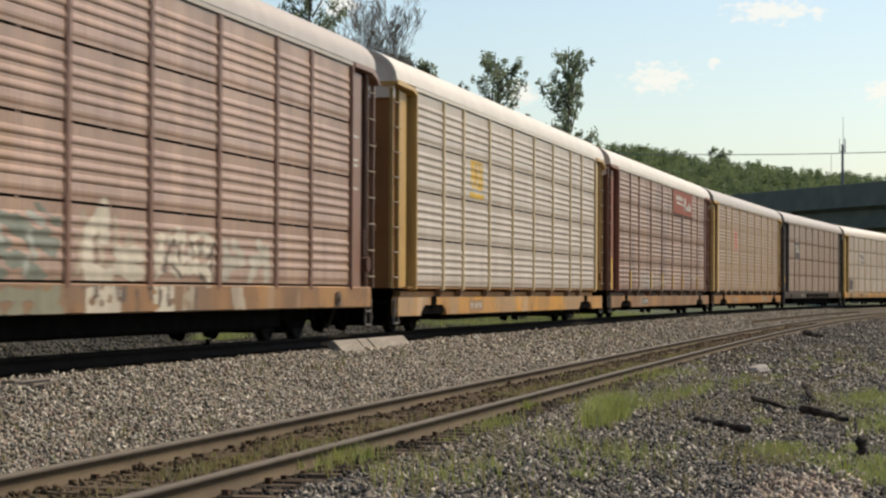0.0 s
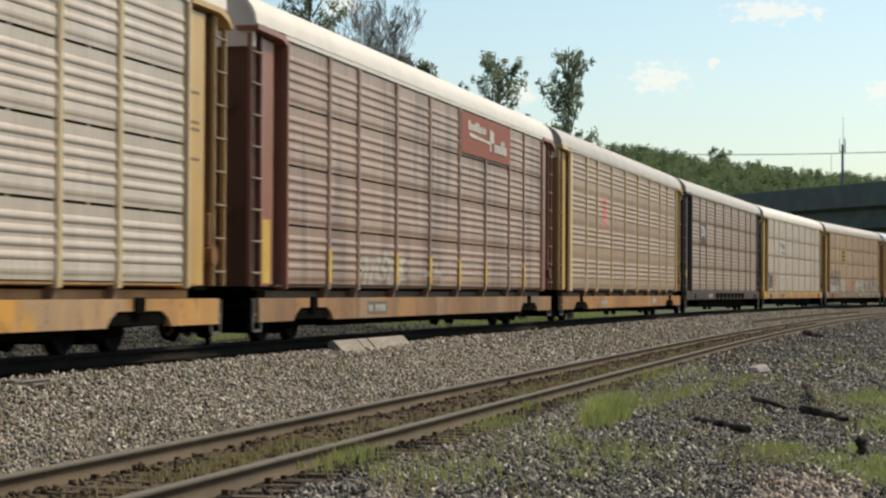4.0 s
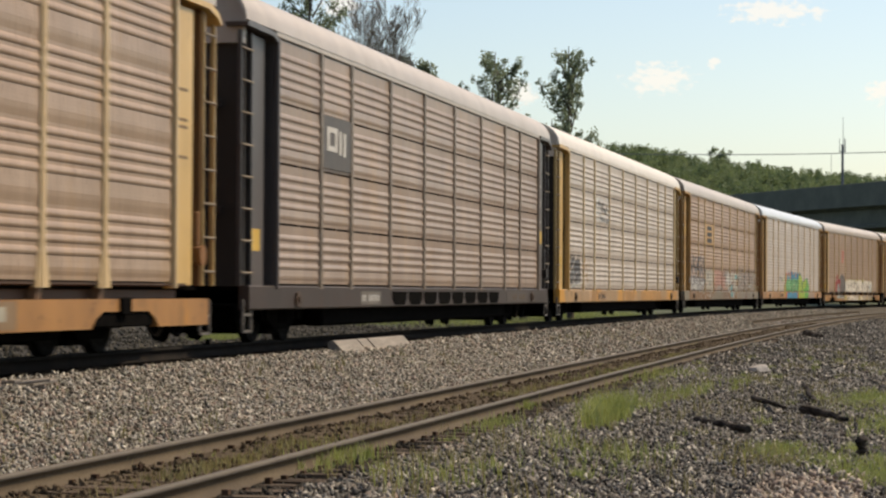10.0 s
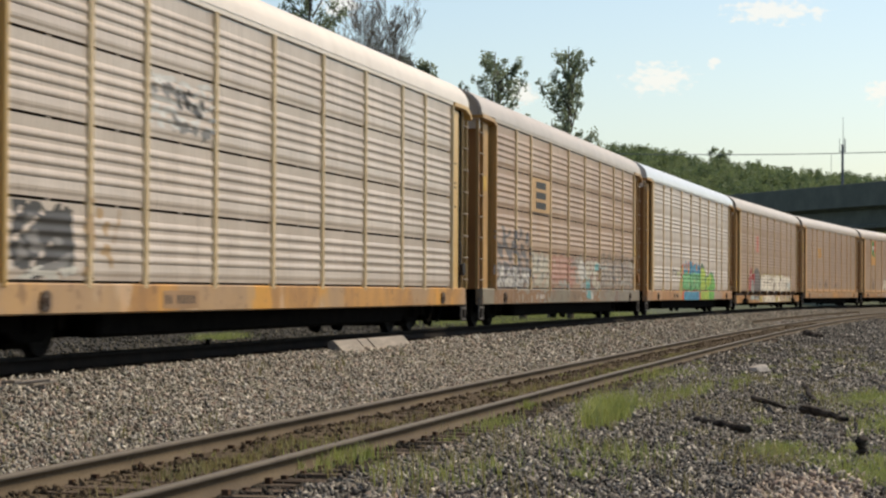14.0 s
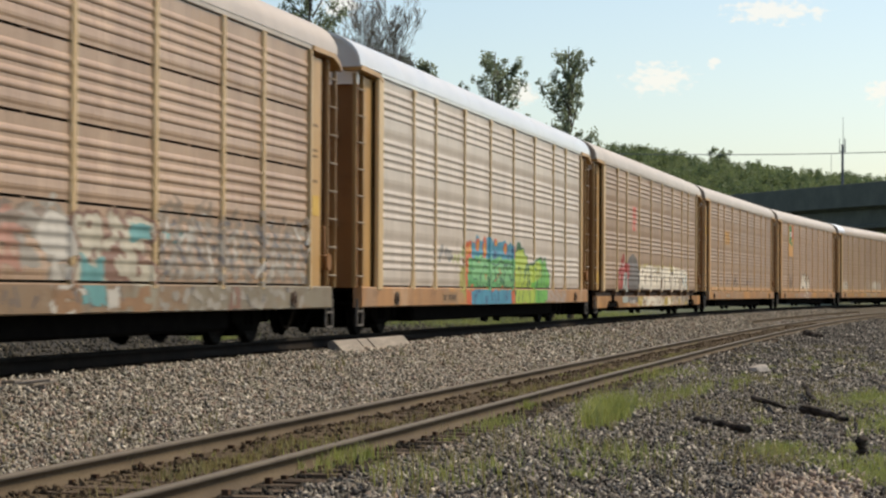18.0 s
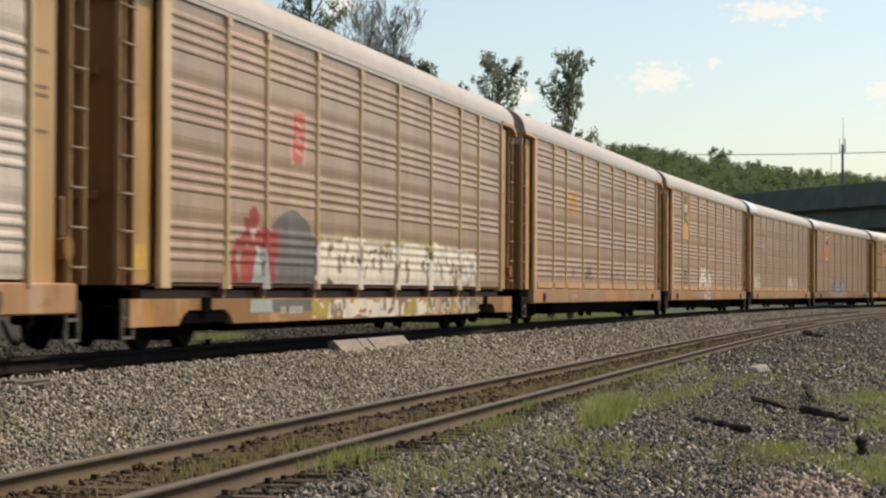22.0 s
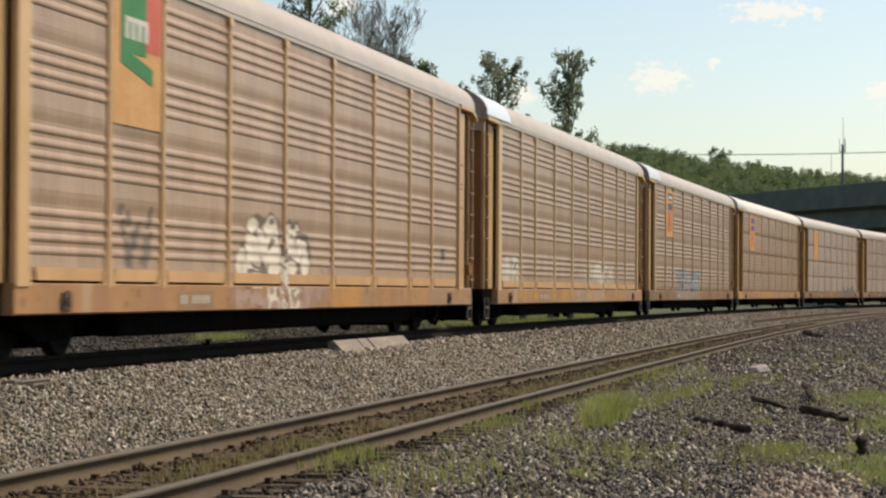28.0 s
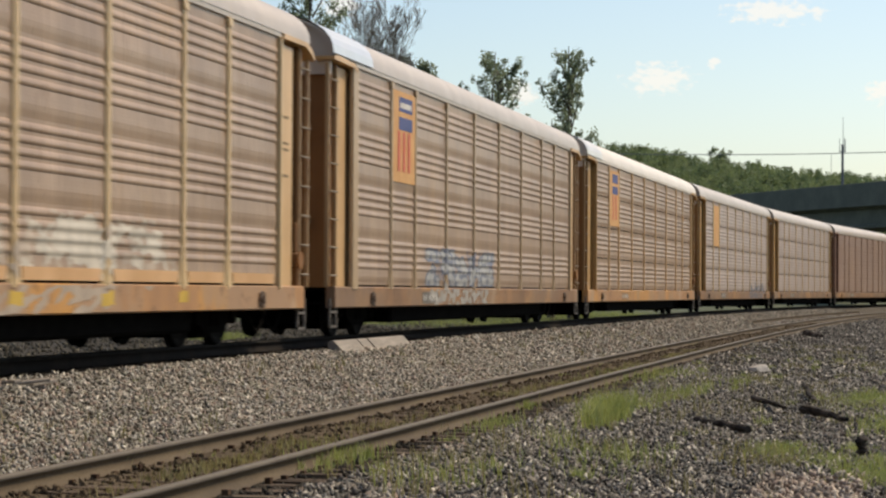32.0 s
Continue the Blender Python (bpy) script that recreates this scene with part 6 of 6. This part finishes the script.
cloud(1370, 22, 260, 60, 1.0, "long small white cloud high in the sky")
cloud(1165, 138, 170, 80, 2.0, "small puffy white cloud low in the sky")
cloud(1262, 110, 34, 34, 3.0, "tiny round white cloud")
cloud(1560, 165, 90, 60, 4.0, "faint white cloud near the horizon")
cloud(920, 165, 90, 70, 5.0, "faint white cloud behind the poplars")
cloud(600, 10, 120, 70, 6.0, "white cloud behind the trees")


# ---- small things by the tracks ----
def pale_panels():
    z = -0.05
    for i, (u0, u1) in enumerate(((37.0, 38.55), (38.62, 39.25), (39.32, 42.2))):
        x, y = line((u0 + u1) / 2, 1.62)
        h = float(heading((u0 + u1) / 2))
        L = (u1 - u0) / 2
        g = Geo().extrude([(-0.15, -0.2), (0.17, -0.24), (0.14, -0.17), (-0.05, 0.025), (-0.1, 0.03), (-0.15, 0.0)], "y", -L, L)
        thing("crossing_panel", g, PLANK_PALE, "pale bleached timber panel lying beside the rail", "timber panel", "timber panels by the rail",
              at=Matrix.Translation((float(x), float(y), z)) @ Matrix.Rotation(-h + 0.004 * i, 4, "Z"))


pale_panels()


def log(p, q, r0, r1, seed, label):
    """A knotty piece of wood, one closed skin."""
    rnd = random.Random(seed)
    p, q = Vector(p), Vector(q)
    d = (q - p).normalized()
    a = d.orthogonal().normalized()
    b = d.cross(a)
    n, k, v = 8, 8, []
    for i in range(n + 1):
        f = i / n
        c = p.lerp(q, f) + Vector((rnd.uniform(-.02, .02), rnd.uniform(-.02, .02), rnd.uniform(-.012, .012)))
        for j in range(k):
            r = (r0 + (r1 - r0) * f) * rnd.uniform(0.8, 1.2)
            v.append(tuple(c + (a * math.cos(6.283 * j / k) + b * math.sin(6.283 * j / k)) * r))
    f = [(i * k + j, i * k + (j + 1) % k, (i + 1) * k + (j + 1) % k, (i + 1) * k + j) for i in range(n) for j in range(k)]
    f += [tuple(range(k))[::-1], tuple(range(n * k, n * k + k))]
    thing("log", Geo().add(v, f), LOG_WOOD, label, "log")

log((-3.24, 29.7, -0.845), (-2.4, 27.8, -0.865), 0.05, 0.045, 1, "dark grey log lying on the gravel")
log((-3.01, 35.4, -0.805), (-2.33, 33, -0.835), 0.045, 0.03, 2, "thin dark stick lying on the gravel")
log((-2, 32.5, -0.825), (-1.32, 30.9, -0.885), 0.075, 0.03, 3, "broken dark log with a pale end on the gravel")
log((-2.39, 38.5, -0.715), (-2.07, 36, -0.885), 0.035, 0.05, 4, "short dark stump leaning on the gravel")
log((-0.92, 24.8, -0.915), (-0.9, 24.75, -0.725), 0.06, 0.055, 5, "short black stump standing in the grass")


def rubble(x, y, z, r, seed, label):
    rnd = random.Random(seed)
    bm = bmesh.new()
    bmesh.ops.create_icosphere(bm, subdivisions=2, radius=r)
    for q in bm.verts:
        q.co *= rnd.uniform(0.8, 1.15)
        q.co.z *= 0.6
    thing("boulder", Geo().take(bm), STONE_PALE, label, "stone", at=pose(x, y, z, 0, 0, rnd.uniform(0, 360)))


log((-5, 82, -0.665), (-4.4, 81, -0.745), 0.2, 0.12, 6, "dark lump of wood far along the siding")
plank = Geo().box(-0.3, 0.3, -0.06, 0.06, -0.015, 0.02, 0.008)
for x, y, z, a in ((-10.02, 23.15, -0.2, 30), (-9.95, 23.4, -0.22, 75), (-10.2, 22.9, -0.2, -20)):
    thing("board", plank, PLANK_PALE, "short pale splintered board lying on the ballast", "board", at=pose(x, y, z, 4, -6, a))
rubble(-3.9, 47.5, -0.82, 0.26, 3, "pale stone block lying in the gravel")
stone_field("rubble_heap", "pinkish crushed rubble in a low heap", BALLAST_RED, 18.2, 22.0, lambda u: 10.05 + 0 * u, lambda u: 11.0 + 0 * u, 9000, 0.032, 14, 1.0, 1.1)


# ---- grass and weeds ----
def grass(name, label, mat, patches, seed):
    """Bent blades, two quads each, in tufts."""
    g = np.random.default_rng(seed)
    P, H = [], []
    for (x, y, rx, ry, n, h) in patches:
        a = g.normal(0, 0.5, (n, 2))
        P.append(np.stack([x + a[:, 0] * rx, y + a[:, 1] * ry], -1))
        H.append(h * g.uniform(0.45, 1.15, n))
    P, H = np.concatenate(P), np.concatenate(H)
    n = len(P)
    lat = P[:, 0] - line(P[:, 1])[0]
    z = ground_z(P[:, 1], lat) + bumps(P[:, 0], P[:, 1]) - 0.01
    a = g.uniform(0, 6.283, n)
    w = 0.006 * g.uniform(0.6, 1.4, n)
    side = np.stack([np.cos(a) * w, np.sin(a) * w, 0 * a], -1)
    lean = np.stack([-np.sin(a), np.cos(a), 0 * a], -1) * (H * g.uniform(0.1, 0.6, n))[:, None]
    up = np.array([0, 0, 1.0])
    b = np.stack([P[:, 0], P[:, 1], z], -1)
    m = b + lean * 0.35 + up * (H * 0.6)[:, None]
    t = b + lean + up * H[:, None]
    v = np.stack([b - side, b + side, m + side * 0.8, m - side * 0.8, t + side * 0.15, t - side * 0.15], 1).reshape(-1, 3)
    i = np.arange(n)[:, None] * 6
    f = np.concatenate([i + np.array([[0, 1, 2, 3]]), i + np.array([[3, 2, 4, 5]])])
    return thing(name, array_mesh(name, v, f, mat), None, label, "grass", kind="stuff")


rg = random.Random(4)
GREEN = [(-4.22, 28.3, 0.18, 1.5, 900, 0.34), (-3.7, 22.5, 0.6, 1.8, 70, 0.2), (-4.1, 19.8, 0.4, 1.0, 50, 0.2), (-4.4, 31, 0.4, 2.0, 350, 0.18), (-1.85, 25.2, 0.34, 1.0, 750, 0.13), (-1.3, 24.2, 0.4, 1.0, 350, 0.12), (-1.25, 37.5, 0.55, 3.0, 1700, 0.13),
         (-0.8, 31, 0.5, 2.5, 600, 0.16), (-0.75, 22.6, 0.4, 1.4, 600, 0.17), (-5.4, 41, 0.8, 4, 600, 0.16), (-3.2, 22, 0.5, 2.0, 110, 0.15), (-5.5, 20, 0.3, 1.2, 250, 0.18), (-5.2, 25.8, 0.3, 1.5, 225, 0.17)]
GREEN += [(rg.uniform(-4.6, -2.6), rg.uniform(18, 25), 0.3, 0.6, rg.randint(20, 50), rg.uniform(0.16, 0.28)) for _ in range(7)]
GREEN += [(rg.uniform(-5.6, -0.4), rg.uniform(17, 60), 0.12, 0.25, rg.randint(15, 60), rg.uniform(0.07, 0.18)) for _ in range(80)]
GREEN += [(-4.55 + 0.1 * i + rg.uniform(-.2, .2), 29.5 + 1.5 * i, 0.2, 0.9, 60, 0.3 - 0.015 * i) for i in range(9)]
GREEN += [(rg.uniform(-27, -18), rg.uniform(85, 135), 1.5, 4.0, 220, 0.3) for _ in range(45)]
GREEN += [(rg.uniform(-10.0, -7.0), 18 + 30 * rg.random() ** 1.4, 0.25, 0.5, rg.randint(8, 24), rg.uniform(0.03, 0.08)) for _ in range(130)]
GREEN += [(-20.3, 61, 0.5, 2.0, 900, 0.18), (-21.3, 64, 0.5, 2.0, 400, 0.16), (-22.5, 121, 1.5, 8, 1500, 0.35), (-26, 110, 3, 12, 1200, 0.35)]
DRY = [(rg.uniform(-5.7, -0.5), rg.uniform(17, 70), 0.3, 0.8, rg.randint(20, 80), rg.uniform(0.06, 0.16)) for _ in range(140)]
DRY += [(rg.uniform(-5.3, -1.6), 17 + 22 * rg.random() ** 1.5, 0.25, 0.5, rg.randint(6, 16), rg.uniform(0.22, 0.36)) for _ in range(40)]
DRY += [(-6.35 + 0.07 * rg.random(), rg.uniform(16, 60), 0.3, 0.6, 40, 0.1) for _ in range(60)]
DRY += [(rg.uniform(-9.8, -7.1), rg.uniform(16, 70), 0.1, 0.2, rg.randint(4, 12), rg.uniform(0.08, 0.25)) for _ in range(120)]
grass("grass", "bright green grass tufts growing through the gravel", GRASS, GREEN, 2)
grass("weeds", "sparse dry weeds along the siding", GRASS_DRY, DRY, 3)


def motions():
    for k, car in enumerate(TRAIN):
        walk(car, car_rows(k))
    spins = []
    for i in range(481):
        t = i / 15.0
        spins.append((t, travelled(t) / WHEEL_R))
    for w in WHEELS:
        at = w.matrix_basis.translation.copy()
        walk(w, [(t, Matrix.Translation(at) @ Matrix.Rotation(a % (2 * math.pi), 4, "X")) for t, a in spins])


motions()
